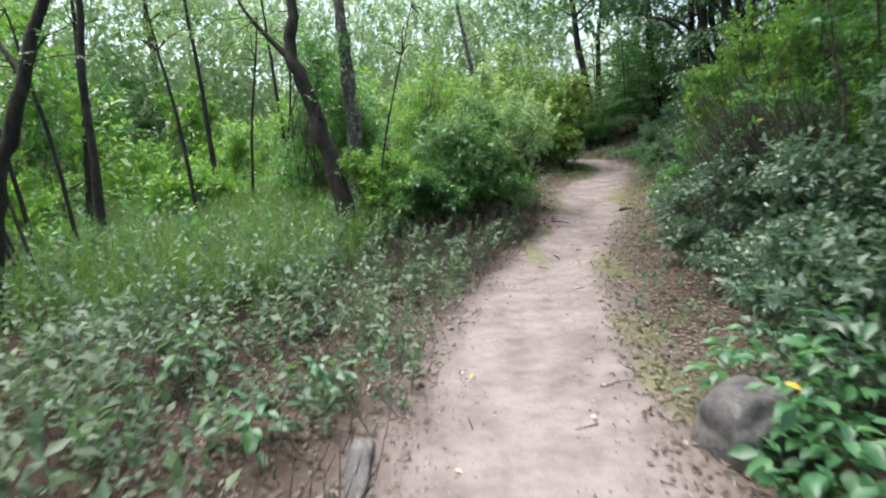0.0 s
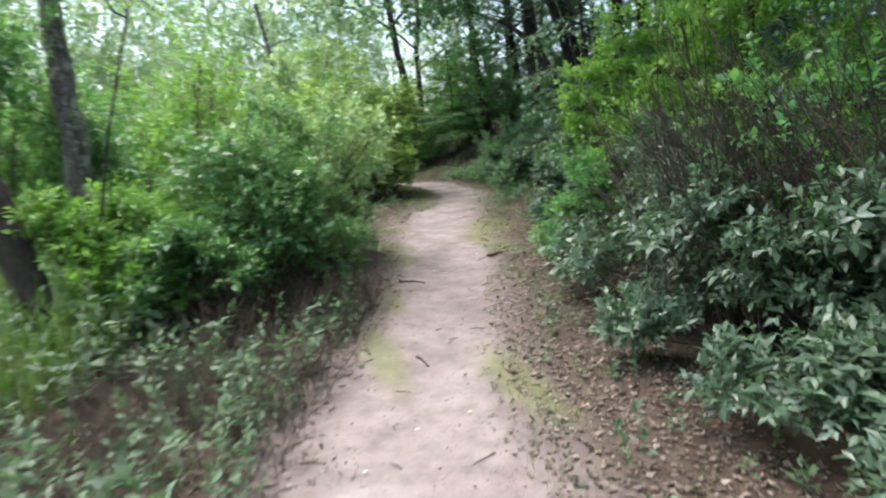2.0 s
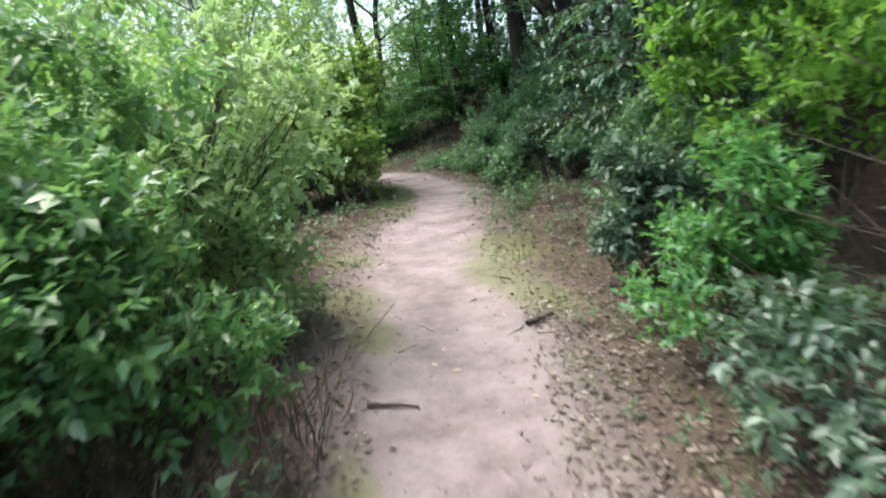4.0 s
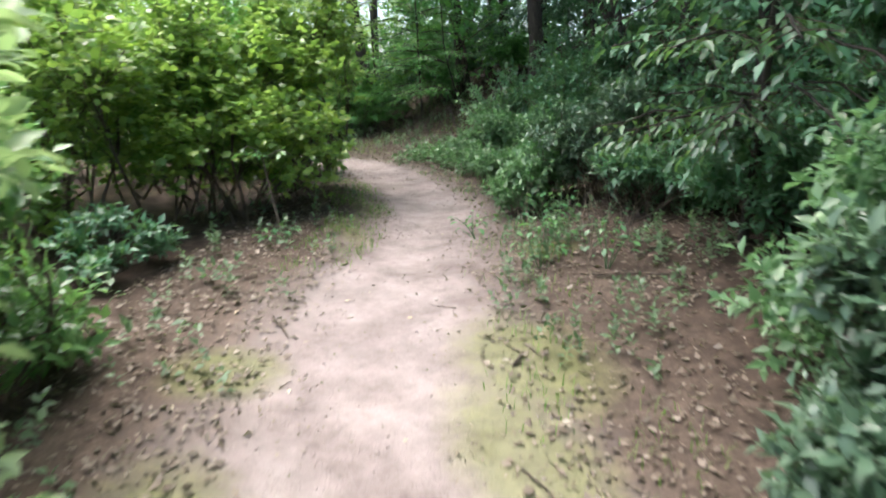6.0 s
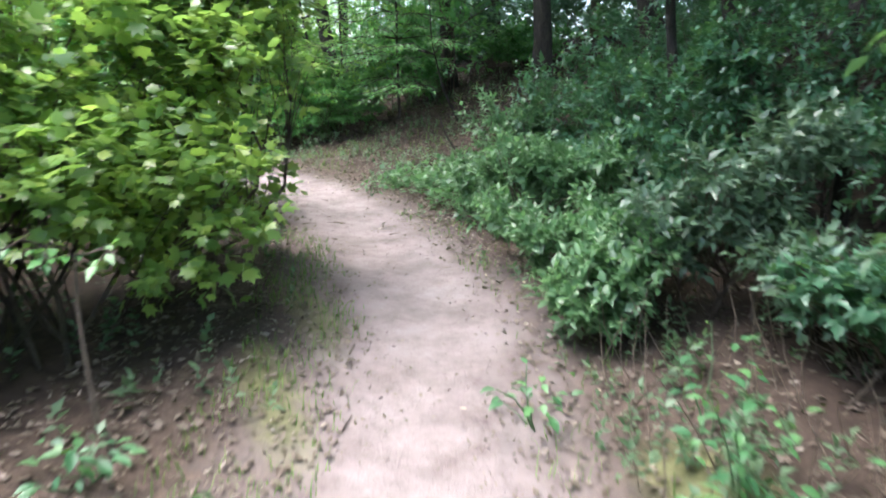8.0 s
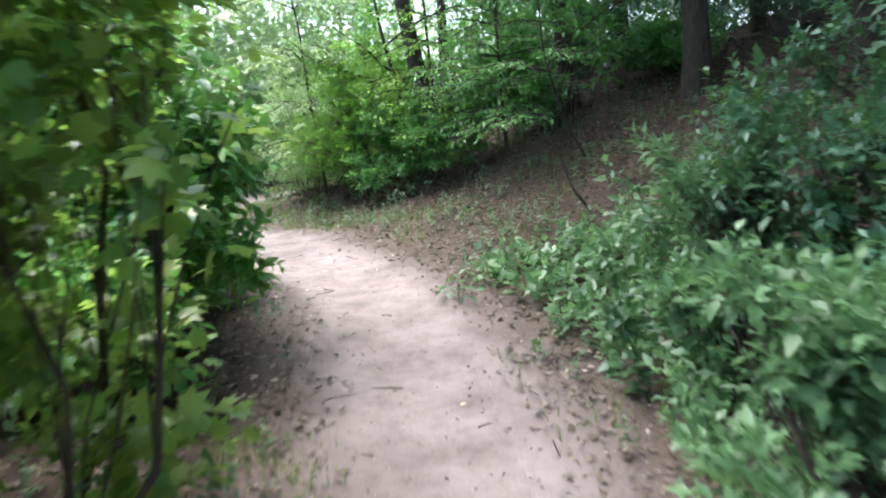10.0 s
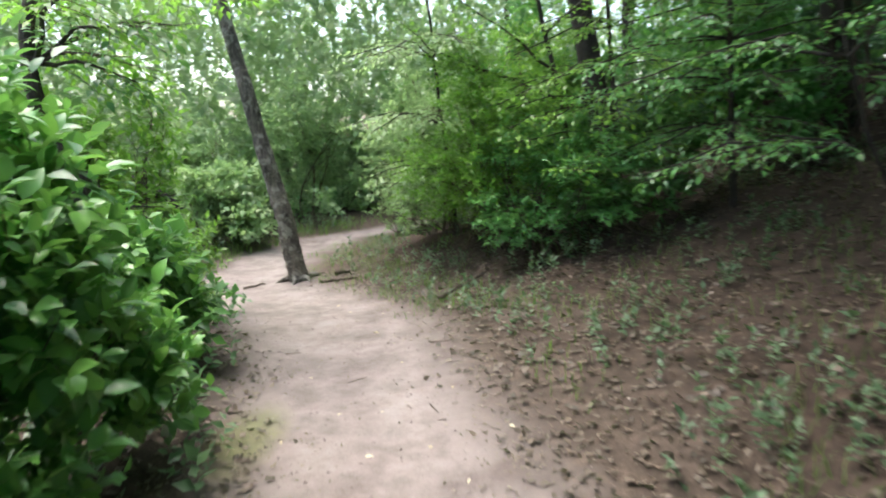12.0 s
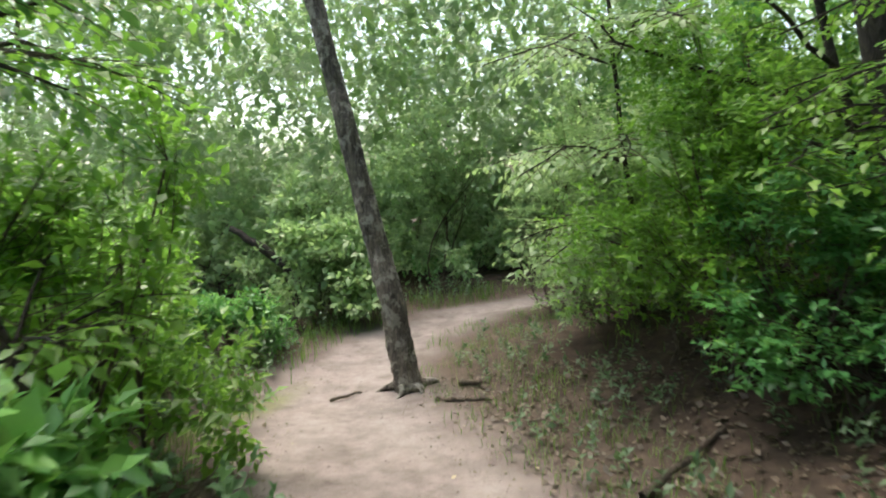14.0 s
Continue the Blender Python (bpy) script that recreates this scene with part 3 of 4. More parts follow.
# ---- first stretch: leafy shrubs on the other side ----
MID_SHRUB = "leafy green shrub with brown stems beside the trail"
# the shrub at (0.75, 9.75) has lightened leaves in place of light on it
for x, y, r, h, n, m in ((0.25, 8.6, 0.95, 2.0, 2300, LEAF_SHEEN), (-0.70, 8.2, 0.85, 1.3, 1300, LEAF_BRIGHT), (-0.25, 9.7, 1.1, 2.7, 1500, LEAF_BRIGHT), (0.75, 9.75, 0.95, 2.3, 1900, LEAF_LIT), (-1.9, 10.4, 1.2, 3.3, 1500, LEAF_MID), (-1.5, 11.0, 1.3, 2.6, 1500, LEAF_MID), (-2.9, 12.5, 1.5, 2.6, 1300, LEAF_BRIGHT),
                         (0.95, 11.1, 0.65, 1.5, 1100, LEAF_SHEEN), (-0.2, 7.75, 0.6, 1.05, 900, LEAF_SHEEN)):
    shrub(x, y, r, r, h, m, 0.062 if y > 9.7 else 0.052, n, 0.25 if x > -1 and y < 9 else 0.08, far="ovate" if (x, y) == (0.75, 9.75) else False, label=MID_SHRUB, lumps=15, stems=14)

# ---- second stretch: bright shrub with bare stems that hides the bend ----
for x, y, rx, ry, h, n in ((1.05, 13.7, 1.1, 0.95, 2.3, 1700), (2.0, 14.2, 0.95, 0.9, 2.2, 1800), (2.75, 14.95, 0.85, 0.9, 2.5, 1900), (1.6, 15.4, 1.3, 1.2, 3.2, 1300), (0.0, 14.6, 1.3, 1.2, 3.0, 1000)):
    near = y < 15.2 and x > 0.5
    shrub(x, y, rx, ry, h, LEAF_MAPLE, 0.066, n, 0.22, label="bright yellow-green shrub of lobed leaves on bare brown stems", lumps=18, stems=14, tiers=0.2, far="lobed" if near else False, slim=0.95 if near else 0.6, per=6 if near else 8, flat=0.25)
shrub(1.25, 12.75, 0.5, 0.45, 0.5, LEAF_SHADED, 0.05, 300, 0.1, label="low leafy shoot at the edge of the bright shrub", stems=6, lumps=6)

# ---- second stretch: bank side ----
for x, y, r, h, n, m in ((3.75, 9.35, 0.5, 1.25, 900, LEAF_BLUE), (4.2, 9.9, 0.6, 1.4, 900, LEAF_BANK), (4.75, 13.6, 0.5, 0.8, 1000, LEAF_BANK), (5.05, 14.6, 0.65, 1.0, 1000, LEAF_BANK), (5.35, 13.3, 0.7, 1.1, 1000, LEAF_BLUE),
                         (5.35, 15.7, 0.6, 0.8, 1000, LEAF_BANK), (5.9, 14.9, 0.8, 1.3, 1000, LEAF_SHADED), (5.2, 12.3, 0.55, 0.7, 800, LEAF_SHADED), (6.4, 12.4, 1.0, 2.2, 1300, LEAF_SHADED), (7.2, 15.4, 1.2, 2.2, 1100, LEAF_SHADED), (6.1, 11.3, 0.8, 1.6, 1000, LEAF_SHADED), (6.9, 13.6, 0.9, 2.0, 1000, LEAF_SHADED), (5.6, 10.3, 0.8, 1.5, 1000, LEAF_SHADED), (5.7, 16.3, 0.7, 1.2, 900, LEAF_BANK), (6.3, 15.9, 0.8, 1.7, 900, LEAF_SHADED), (6.1, 13.9, 0.8, 1.9, 1100, LEAF_SHADED), (5.3, 11.4, 0.6, 1.2, 900, LEAF_SHADED)):
    shrub(x, y, r, r, h, m, 0.055, n, 0.08, label="low leafy shrub on the littered bank", stems=9, lumps=12)

# ---- third stretch: broad-leaved shrubs ----
for x, y, r, h, n in ((2.7, 16.9, 0.85, 2.3, 1100), (2.35, 18.4, 0.8, 2.1, 1000), (2.2, 17.6, 1.1, 3.0, 900)):
    root = shrub(x, y, r, r, h, LEAF_BIG, 0.078, int(n * 1.5), 0.15, label="broad-leaved glossy green shrub crowding the trail", lumps=14, stems=10, per=8, slim=0.6, far="ovate")
    k = 150
    d = unit(np.stack([rng.uniform(0.2, 1, k), rng.uniform(-0.9, 0.9, k), rng.uniform(-0.5, 0.9, k)], -1))
    base = d * np.array([r * 0.82, r * 0.82, h * 0.40]) * rng.uniform(0.85, 1.1, k)[:, None] + np.array([0, 0, h * 0.52])
    leaf_parts(root, base, d + np.array([0, 0, -0.35]) + rng.normal(0, 0.35, (k, 3)), np.array([0, 0, 1.0]) + d * 0.6 + rng.normal(0, 0.2, (k, 3)), rng.uniform(0.06, 0.11, k))
shrub(1.9, 19.9, 0.75, 0.75, 1.2, LEAF_BIG, 0.085, 900, 0.1, label="broad-leaved low green shrub beside the trail", lumps=10, slim=0.6)
shrub(1.05, 21.3, 1.0, 0.95, 2.8, LEAF_BRIGHT, 0.072, 1400, 0.1, flat=0.2, tiers=0.2, label="fresh green shrub under the overhanging tree", lumps=14)
shrub(-0.2, 22.6, 1.0, 1.0, 2.1, LEAF_BRIGHT, 0.075, 1300, 0.1, label="fresh green shrub under the overhanging tree", lumps=14)
shrub(-0.1, 24.3, 0.7, 0.7, 0.9, LEAF_MID, 0.06, 900, 0.05, label="low leafy shrub beside the fork")
shrub(5.0, 22.5, 0.9, 0.8, 1.5, LEAF_MID, 0.05, 1500, 0.12, flat=0.6, label="bright green shrub with leaves in flat layers", lumps=11, tiers=0.18, per=8, stems=7)
shrub(5.75, 22.2, 0.8, 0.7, 1.4, LEAF_MID, 0.05, 1200, 0.12, flat=0.6, label="bright green shrub with leaves in flat layers", lumps=10, tiers=0.2, per=8, stems=6)
for x, y, r, h, n in ((4.55, 23.3, 1.15, 2.5, 2200), (3.75, 24.9, 1.0, 2.5, 2000), (3.3, 26.4, 0.9, 2.3, 1300), (5.3, 25.0, 1.2, 2.7, 1300)):
    shrub(x, y, r, r, h, LEAF_BRIGHT if x > 4 else LEAF_LIT, 0.05, int(n * 1.5), 0.1, label="bright green shrub with leaves in flat layers", lumps=17, tiers=0.2, per=8, stems=9, flat=0.5)

# ---- trees that stand out ----
branchy(-1.31, 7.85, float(land(-1.31, 7.85)), [(-1.29, 7.8, -0.1), (-1.31, 7.83, 0.4), (-1.37, 7.93, 0.98), (-1.52, 8.02, 1.5), (-1.64, 8.1, 1.94), (-1.8, 8.16, 2.31), (-1.93, 8.21, 2.6), (-1.85, 8.29, 3.03), (-1.85, 8.42, 3.75), (-1.85, 8.66, 5.1)],
        0.135, [([(-1.95, 8.21, 2.6), (-2.31, 8.28, 2.99), (-2.55, 8.34, 3.36), (-2.73, 8.44, 3.95)], 0.045), ([(-1.55, 7.98, 1.8), (-1.57, 8.01, 2.0), (-1.6, 8.04, 2.16)], 0.035)]
        + fan((-1.85, 8.42, 3.75), [((-0.9, 7.6, 3.7), 0.02), ((-0.6, 8.9, 4.2), 0.02), ((-2.9, 7.5, 4.0), 0.02), ((-1.6, 7.0, 4.6), 0.02)]),
        LEAF_MID, 0.08, 0.35, "slender leaning dark tree with a broken side stub", bark=BARK_DARK, name="leaning_tree", sides=10)
branchy(-1.42, 9.97, float(land(-1.42, 9.97)), [(-1.40, 9.9, -0.1), (-1.42, 9.97, 1.04), (-1.44, 10.16, 2.12), (-1.53, 10.36, 3.21), (-1.56, 10.45, 3.76), (-1.57, 10.64, 5.5)], 0.15,
        fan((-1.55, 10.45, 3.7), [((-0.2, 10.0, 4.3), 0.03), ((-2.8, 10.0, 4.4), 0.03), ((-1.2, 9.2, 4.4), 0.03)]), LEAF_MID, 0.09, 0.4, "grey-barked tree standing behind the leafy shrubs", bark=BARK_PALE, sides=10)
branchy(-4.05, 5.45, float(land(-4.05, 5.45)), [(-4.2, 5.4, -0.1), (-4.12, 5.45, 0.7), (-4.03, 5.51, 1.25), (-3.93, 5.59, 1.64), (-3.74, 5.68, 2.18), (-3.52, 5.81, 2.87), (-3.36, 5.91, 3.46)], 0.10,
        fan((-3.74, 5.68, 2.18), [((-3.0, 5.2, 2.5), 0.015), ((-4.4, 6.0, 2.9), 0.03)]) + fan((-3.5, 5.8, 2.9), [((-2.5, 5.4, 3.0), 0.015), ((-2.8, 6.6, 3.3), 0.015)]),
        LEAF_MID, 0.05, 0.22, "dark forked tree among slender saplings", name="forked_tree")
# slender saplings beside it
for x, y, lx, ly, h, r in ((-5.13, 9.0, 0.0, 0.5, 5.0, 0.075), (-4.7, 6.6, -0.9, 0.3, 2.8, 0.028), (-4.9, 7.0, -1.1, 0.2, 2.6, 0.025), (-4.5, 7.4, -0.5, 0.1, 3.2, 0.03), (-4.2, 6.2, -0.8, 0.4, 2.4, 0.022), (-5.6, 8.2, -0.7, 0.3, 3.4, 0.035),
                           (-3.9, 9.6, -0.5, 0.2, 3.6, 0.035), (-3.4, 10.6, 0.4, 0.2, 3.4, 0.03), (-2.9, 11.6, -0.3, 0.3, 4.0, 0.045), (-3.1, 11.2, 0.6, 0.2, 3.6, 0.03), (-6.5, 11.0, 0.2, 0.3, 4.5, 0.06), (-4.6, 12.4, -0.3, 0.2, 4.5, 0.06),
                           (-7.4, 9.4, 0.4, 0.2, 4.5, 0.06), (-1.0, 7.9, 0.7, 0.2, 2.9, 0.016)):
    z0 = float(land(x, y))
    top = (x + lx, y + ly, z0 + h)
    midp = (x + lx * 0.45 + rng.normal(0, 0.06), y + ly * 0.5, z0 + h * 0.5)
    hi = (x + lx * 0.78, y + ly * 0.8, z0 + h * 0.8)
    ends = [((hi[0] + rng.uniform(-0.9, 0.9), hi[1] + rng.uniform(-0.9, 0.9), hi[2] + rng.uniform(-0.1, 0.5)), 0.01) for i in range(5)]
    branchy(x, y, z0, [(x, y, z0 - 0.1), midp, hi, top], r, fan(hi, ends[:3]) + fan(top, ends[3:]), LEAF_BRIGHT if rng.uniform() < 0.5 else LEAF_MID, 0.06, 0.28, "slender young tree with thin bare trunk", name="sapling", group="slender saplings", sides=6)

# tree standing in the trail at the fork, leaning, with flaking bark
branchy(1.97, 23.84, 0.27, [(2.03, 23.82, 0.12), (2.01, 23.82, 0.30), (1.93, 23.86, 0.91), (1.77, 23.9, 1.7), (1.57, 23.95, 2.69), (1.34, 23.99, 3.68), (1.12, 24.03, 4.67), (0.8, 24.1, 6.4)], 0.135,
        fan((1.3, 24.0, 3.9), [((0.2, 23.2, 4.3), 0.03), ((2.3, 23.3, 4.6), 0.03)]) + fan((1.05, 24.05, 5.0), [((2.2, 25.0, 5.4), 0.03), ((-0.2, 24.6, 5.6), 0.03)]),
        LEAF_MID, 0.09, 0.4, "leaning tree with flaking grey-brown bark rooted in the trail", bark=BARK_PALE, name="trail_tree", sides=14)

# roots of the trail tree
trail_tree = bpy.data.objects["trail_tree"]
for a, L in ((0.3, 0.27), (1.9, 0.24), (3.5, 0.3), (4.6, 0.26), (5.5, 0.24)):
    p0 = np.array([0.10 * math.cos(a) + 0.05, 0.10 * math.sin(a) - 0.02, 0.05])
    p1 = np.array([L * math.cos(a) + 0.05, L * math.sin(a), 0.0])
    p1[2] = float(land(1.97 + p1[0], 23.84 + p1[1])) - 0.27 - 0.012
    child("root", mesh_from("root", *tube(bent(p0, p1, (0.02, 0.02, 0.015), 7), np.linspace(0.05, 0.012, 7), 7), [BARK_PALE], True), trail_tree)

# small tree that hangs its leaves over the trail before the fork
branchy(1.5, 20.6, float(land(1.5, 20.6)), [(1.75, 20.6, 0.4), (1.62, 20.66, 1.3), (1.46, 20.67, 1.88), (1.36, 20.66, 2.03), (1.29, 20.67, 2.28), (1.26, 20.69, 2.52), (1.26, 20.72, 2.79), (1.33, 20.79, 3.21), (1.4, 20.9, 3.9)], 0.085,
        fan((1.3, 20.7, 2.6), [((2.25, 20.5, 2.75), 0.02), ((1.9, 20.9, 2.45), 0.02), ((1.0, 21.8, 2.8), 0.02), ((2.1, 21.3, 2.9), 0.02), ((1.5, 21.9, 2.6), 0.02), ((2.2, 19.9, 2.9), 0.02)])
        + fan((1.35, 20.8, 3.3), [((2.6, 21.6, 3.1), 0.02), ((3.0, 20.9, 3.35), 0.02), ((1.7, 22.4, 3.2), 0.02), ((0.5, 21.9, 3.2), 0.02), ((2.3, 20.2, 3.5), 0.02)])
        + fan((1.6, 20.66, 1.4), [((2.1, 20.5, 1.6), 0.012), ((1.7, 21.3, 1.6), 0.012), ((1.2, 21.4, 1.9), 0.012)]),
        LEAF_BRIGHT, 0.09, 0.5, "small dark-stemmed tree hanging fresh green leaves over the trail", singles=280, name="overhanging_tree", slim=0.6, spacing=0.05)

# young tree with large drooping leaves on the bank
branchy(5.15, 11.4, float(land(5.15, 11.4)), [(5.1, 11.4, 0.5), (5.12, 11.38, 1.3), (5.05, 11.3, 2.0), (5.0, 11.2, 2.8), (4.95, 11.1, 3.6)], 0.03,
        fan((5.1, 11.38, 1.35), [((4.25, 10.75, 1.45), 0.014), ((4.2, 11.45, 1.35), 0.014), ((4.4, 12.1, 1.35), 0.012)])
        + fan((5.06, 11.3, 1.8), [((4.0, 10.9, 1.75), 0.016), ((4.15, 10.35, 1.75), 0.016), ((4.3, 11.8, 1.85), 0.014), ((4.6, 10.2, 1.6), 0.014)])
        + fan((5.0, 11.2, 2.4), [((3.95, 10.6, 2.2), 0.016), ((4.1, 11.5, 2.3), 0.016), ((4.5, 10.0, 2.2), 0.016), ((4.6, 12.4, 2.3), 0.016)])
        + fan((5.1, 11.38, 1.55), [((4.45, 10.3, 1.35), 0.014), ((4.5, 11.1, 1.25), 0.014), ((4.7, 11.9, 1.5), 0.012), ((4.9, 10.4, 1.45), 0.012)])
        + fan((5.03, 11.25, 2.1), [((4.3, 10.9, 1.95), 0.014), ((4.35, 11.3, 2.1), 0.014), ((4.8, 10.3, 2.0), 0.014), ((4.5, 12.2, 2.0), 0.014)])
        + fan((4.97, 11.1, 3.0), [((3.9, 10.4, 2.75), 0.016), ((4.2, 11.8, 2.8), 0.016), ((4.6, 9.7, 2.7), 0.016)]),
        LEAF_SHADED, 0.09, 0.42, "young tree drooping large pointed green leaves over the bank", singles=280, name="drooping_tree", slim=0.5, droop=0.3, spacing=0.085)

# long arching branch and trunk above the bright layered shrub
branchy(5.35, 23.7, float(land(5.35, 23.7)), [(5.4, 23.8, 0.9), (5.36, 23.7, 1.6), (5.28, 23.66, 2.3), (5.1, 23.6, 3.0), (4.9, 23.4, 4.0)], 0.05,
        [([(5.25, 23.65, 2.29), (4.76, 23.53, 2.52), (4.23, 23.39, 2.71), (3.88, 23.3, 2.84), (3.61, 23.25, 3.12)], 0.025), ([(5.2, 23.6, 2.6), (4.7, 23.0, 2.9), (4.2, 22.6, 3.2)], 0.02), ([(5.3, 23.7, 2.0), (4.9, 22.9, 2.1), (4.6, 22.2, 2.0)], 0.02),
         ([(5.36, 23.7, 1.7), (5.2, 22.6, 1.75), (5.1, 21.6, 1.6)], 0.02), ([(5.1, 23.6, 3.0), (5.6, 22.7, 3.3), (5.9, 21.9, 3.3)], 0.02), ([(5.3, 23.7, 2.2), (5.9, 22.6, 2.3), (6.2, 21.8, 2.2)], 0.02)],
        LEAF_BRIGHT, 0.085, 0.5, "young tree with a long arching branch of light green leaves", name="arching_tree", spacing=0.085)

# light-leaved young tree whose flat sprays reach towards the fork
branchy(4.0, 24.5, float(land(4.0, 24.5)), [(4.0, 24.5, 0.5), (3.95, 24.45, 1.5), (3.85, 24.4, 2.4), (3.8, 24.3, 3.4), (3.7, 24.2, 4.2)], 0.03,
        fan((3.95, 24.45, 1.5), [((3.0, 23.9, 1.5), 0.012), ((3.3, 23.3, 1.4), 0.012), ((3.0, 24.8, 1.6), 0.012)])
        + fan((3.88, 24.4, 2.1), [((2.85, 23.8, 2.15), 0.012), ((3.2, 23.1, 2.05), 0.012), ((3.9, 22.7, 2.1), 0.012), ((2.8, 24.7, 2.2), 0.012)])
        + fan((3.82, 24.35, 2.9), [((2.9, 23.6, 2.9), 0.012), ((3.4, 22.9, 2.8), 0.012), ((4.2, 22.5, 2.8), 0.012), ((2.9, 24.6, 3.0), 0.012)])
        + fan((3.75, 24.25, 3.7), [((2.9, 23.4, 3.6), 0.012), ((3.7, 22.7, 3.6), 0.012), ((4.6, 23.0, 3.6), 0.012)]),
        LEAF_LIT, 0.085, 0.5, "young tree with pale green leaves in flat sprays", name="young_tree", spacing=0.06)

# maples whose flat sprays hang low over the bank
for x, y, mt in ((5.75, 22.9, LEAF_BRIGHT), (6.5, 21.9, LEAF_MID)):
    z0 = float(land(x, y))
    rods = []
    for k, hz in enumerate((0.7, 1.05, 1.4, 1.8, 2.2, 2.6, 3.0)):
        ends = []
        for j in range(5):
            a = radians(150 + 32 * j + 11 * k)
            q = rng.uniform(0.9, 1.5)
            ends.append(((x + q * math.cos(a), y + q * math.sin(a), z0 + hz + rng.uniform(-0.35, 0.05)), 0.010))
        rods += fan((x - 0.02 * k, y, z0 + hz), ends, 0.10)
    branchy(x, y, z0, [(x, y, z0 - 0.1), (x - 0.06, y, z0 + 1.2), (x - 0.14, y - 0.05, z0 + 2.4), (x - 0.2, y, z0 + 3.4)], 0.03, rods, mt, 0.07, 0.38, "slender maple hanging flat sprays of leaves over the bank", name="young_maple", spacing=0.07, slim=0.6)

# sparse young tree reaching over the littered bank
branchy(7.2, 20.6, float(land(7.2, 20.6)), [(7.2, 20.6, 1.05), (6.75, 20.5, 1.75), (6.5, 20.45, 2.5), (6.4, 20.4, 3.4)], 0.018,
        fan((6.65, 20.5, 1.75), [((5.3, 20.4, 1.65), 0.012), ((5.5, 21.1, 1.55), 0.012), ((5.8, 19.9, 1.75), 0.012), ((6.2, 21.6, 1.7), 0.012)])
        + fan((6.55, 20.47, 2.3), [((5.2, 20.8, 2.2), 0.012), ((5.5, 20.0, 2.3), 0.012), ((6.0, 21.6, 2.4), 0.012), ((6.3, 19.4, 2.4), 0.012)]),
        LEAF_MID, 0.06, 0.3, "sparse young tree reaching flat leaf sprays over the bank", name="young_tree", spacing=0.075)

# dark arching trees over the bank
for x, y, lean in ((6.7, 14.7, -1.3), (6.3, 12.5, -0.9), (7.6, 16.6, -1.2)):
    z0 = float(land(x, y))
    bow_ = [(x, y, z0 - 0.1), (x + 0.12 * lean, y - 0.1, z0 + 1.1), (x + 0.45 * lean, y - 0.15, z0 + 2.1), (x + lean, y + 0.1, z0 + 2.9), (x + 1.5 * lean, y + 0.4, z0 + 3.2)]
    rods = fan(bow_[2], [((x + lean, y - 0.9, z0 + 2.5), 0.018), ((x + 0.2 * lean, y + 1.0, z0 + 2.7), 0.018), ((x + 1.3 * lean, y + 0.5, z0 + 2.2), 0.016)]) + fan(bow_[3], [((x + 1.7 * lean, y - 0.7, z0 + 2.8), 0.014), ((x + 1.4 * lean, y + 1.1, z0 + 3.1), 0.014), ((x + 0.6 * lean, y - 1.0, z0 + 3.3), 0.014)])
    branchy(x, y, z0, bow_, 0.06, rods, LEAF_SHADED, 0.075, 0.4, "dark crooked young tree arching over the shaded bank", name="arching_sapling", spacing=0.07, slim=0.55)

# ---- trees on the hillside ----
# wide crowns, and all trees from (9.9, 19.2) on, are unseen canopy added for shade
HILL = "tall hillside tree coloured dark for shade, its unseen crown added to shade the bank"
for x, y, h, r, tx, ty in ((7.95, 22.85, 10, 0.15, -0.9, 0.5), (8.95, 21.06, 10, 0.18, -0.4, 0.5), (5.95, 24.3, 10, 0.16, -1.5, 0.3), (6.72, 13.7, 7, 0.055, -0.5, 0.4), (6.66, 15.0, 6, 0.05, -0.6, 0.9), (9.8, 17.5, 10, 0.17, -0.3, 0.3),
                           (8.0, 11.0, 9, 0.16, -0.4, 0.2), (11.5, 14.0, 10, 0.18, 0.3, 0.2), (10.5, 26.0, 10, 0.16, -0.4, 0.1), (12.5, 20.5, 11, 0.2, 0.2, 0.4), (7.5, 30.0, 10, 0.17, 0.3, 0.1), (12.0, 30.0, 10, 0.18, -0.2, 0.1),
                           (6.4, 7.2, 8, 0.13, -0.5, 0.2), (9.9, 19.2, 9, 0.13, -2.4, 0.3), (10.6, 23.6, 9, 0.13, -2.2, -1.5), (9.6, 13.2, 10, 0.16, -3.2, 0.2), (9.5, 18.4, 10, 0.15, -3.8, 0.4), (7.4, 11.6, 9, 0.13, -1.8, 0.2), (6.3, 9.2, 9, 0.13, -1.2, 0.2), (5.9, 4.6, 9, 0.13, -1.2, 0.3), (6.2, 2.0, 9, 0.13, -1.0, 0.2)):
    tree(x, y, h, r, (tx, ty), None, LEAF_SHADED, HILL, crown_low=0.45, crown_r=4.0, n=800, leaf=0.21, per=7, bark=BARK_DARK, group="hillside trees", limbs=8)
# thin shoots round the foot of one of them
foot = thing("root_shoots", 7.6, 22.5, "tangle of thin brown shoots at the foot of a tree", "shoots")
for i in range(16):
    a, q = rng.uniform(0, 6.28), rng.uniform(0.05, 0.4)
    p = np.array([q * math.cos(a), q * math.sin(a), -0.1])
    child("shoot", mesh_from("shoot", *tube(bent(p, p * 1.6 + np.array([rng.normal(0, 0.1), rng.normal(0, 0.1), rng.uniform(0.6, 1.2)]), rng.normal(0, 0.05, 3), 5), np.linspace(0.012, 0.004, 5), 4), [STEM], True), foot)
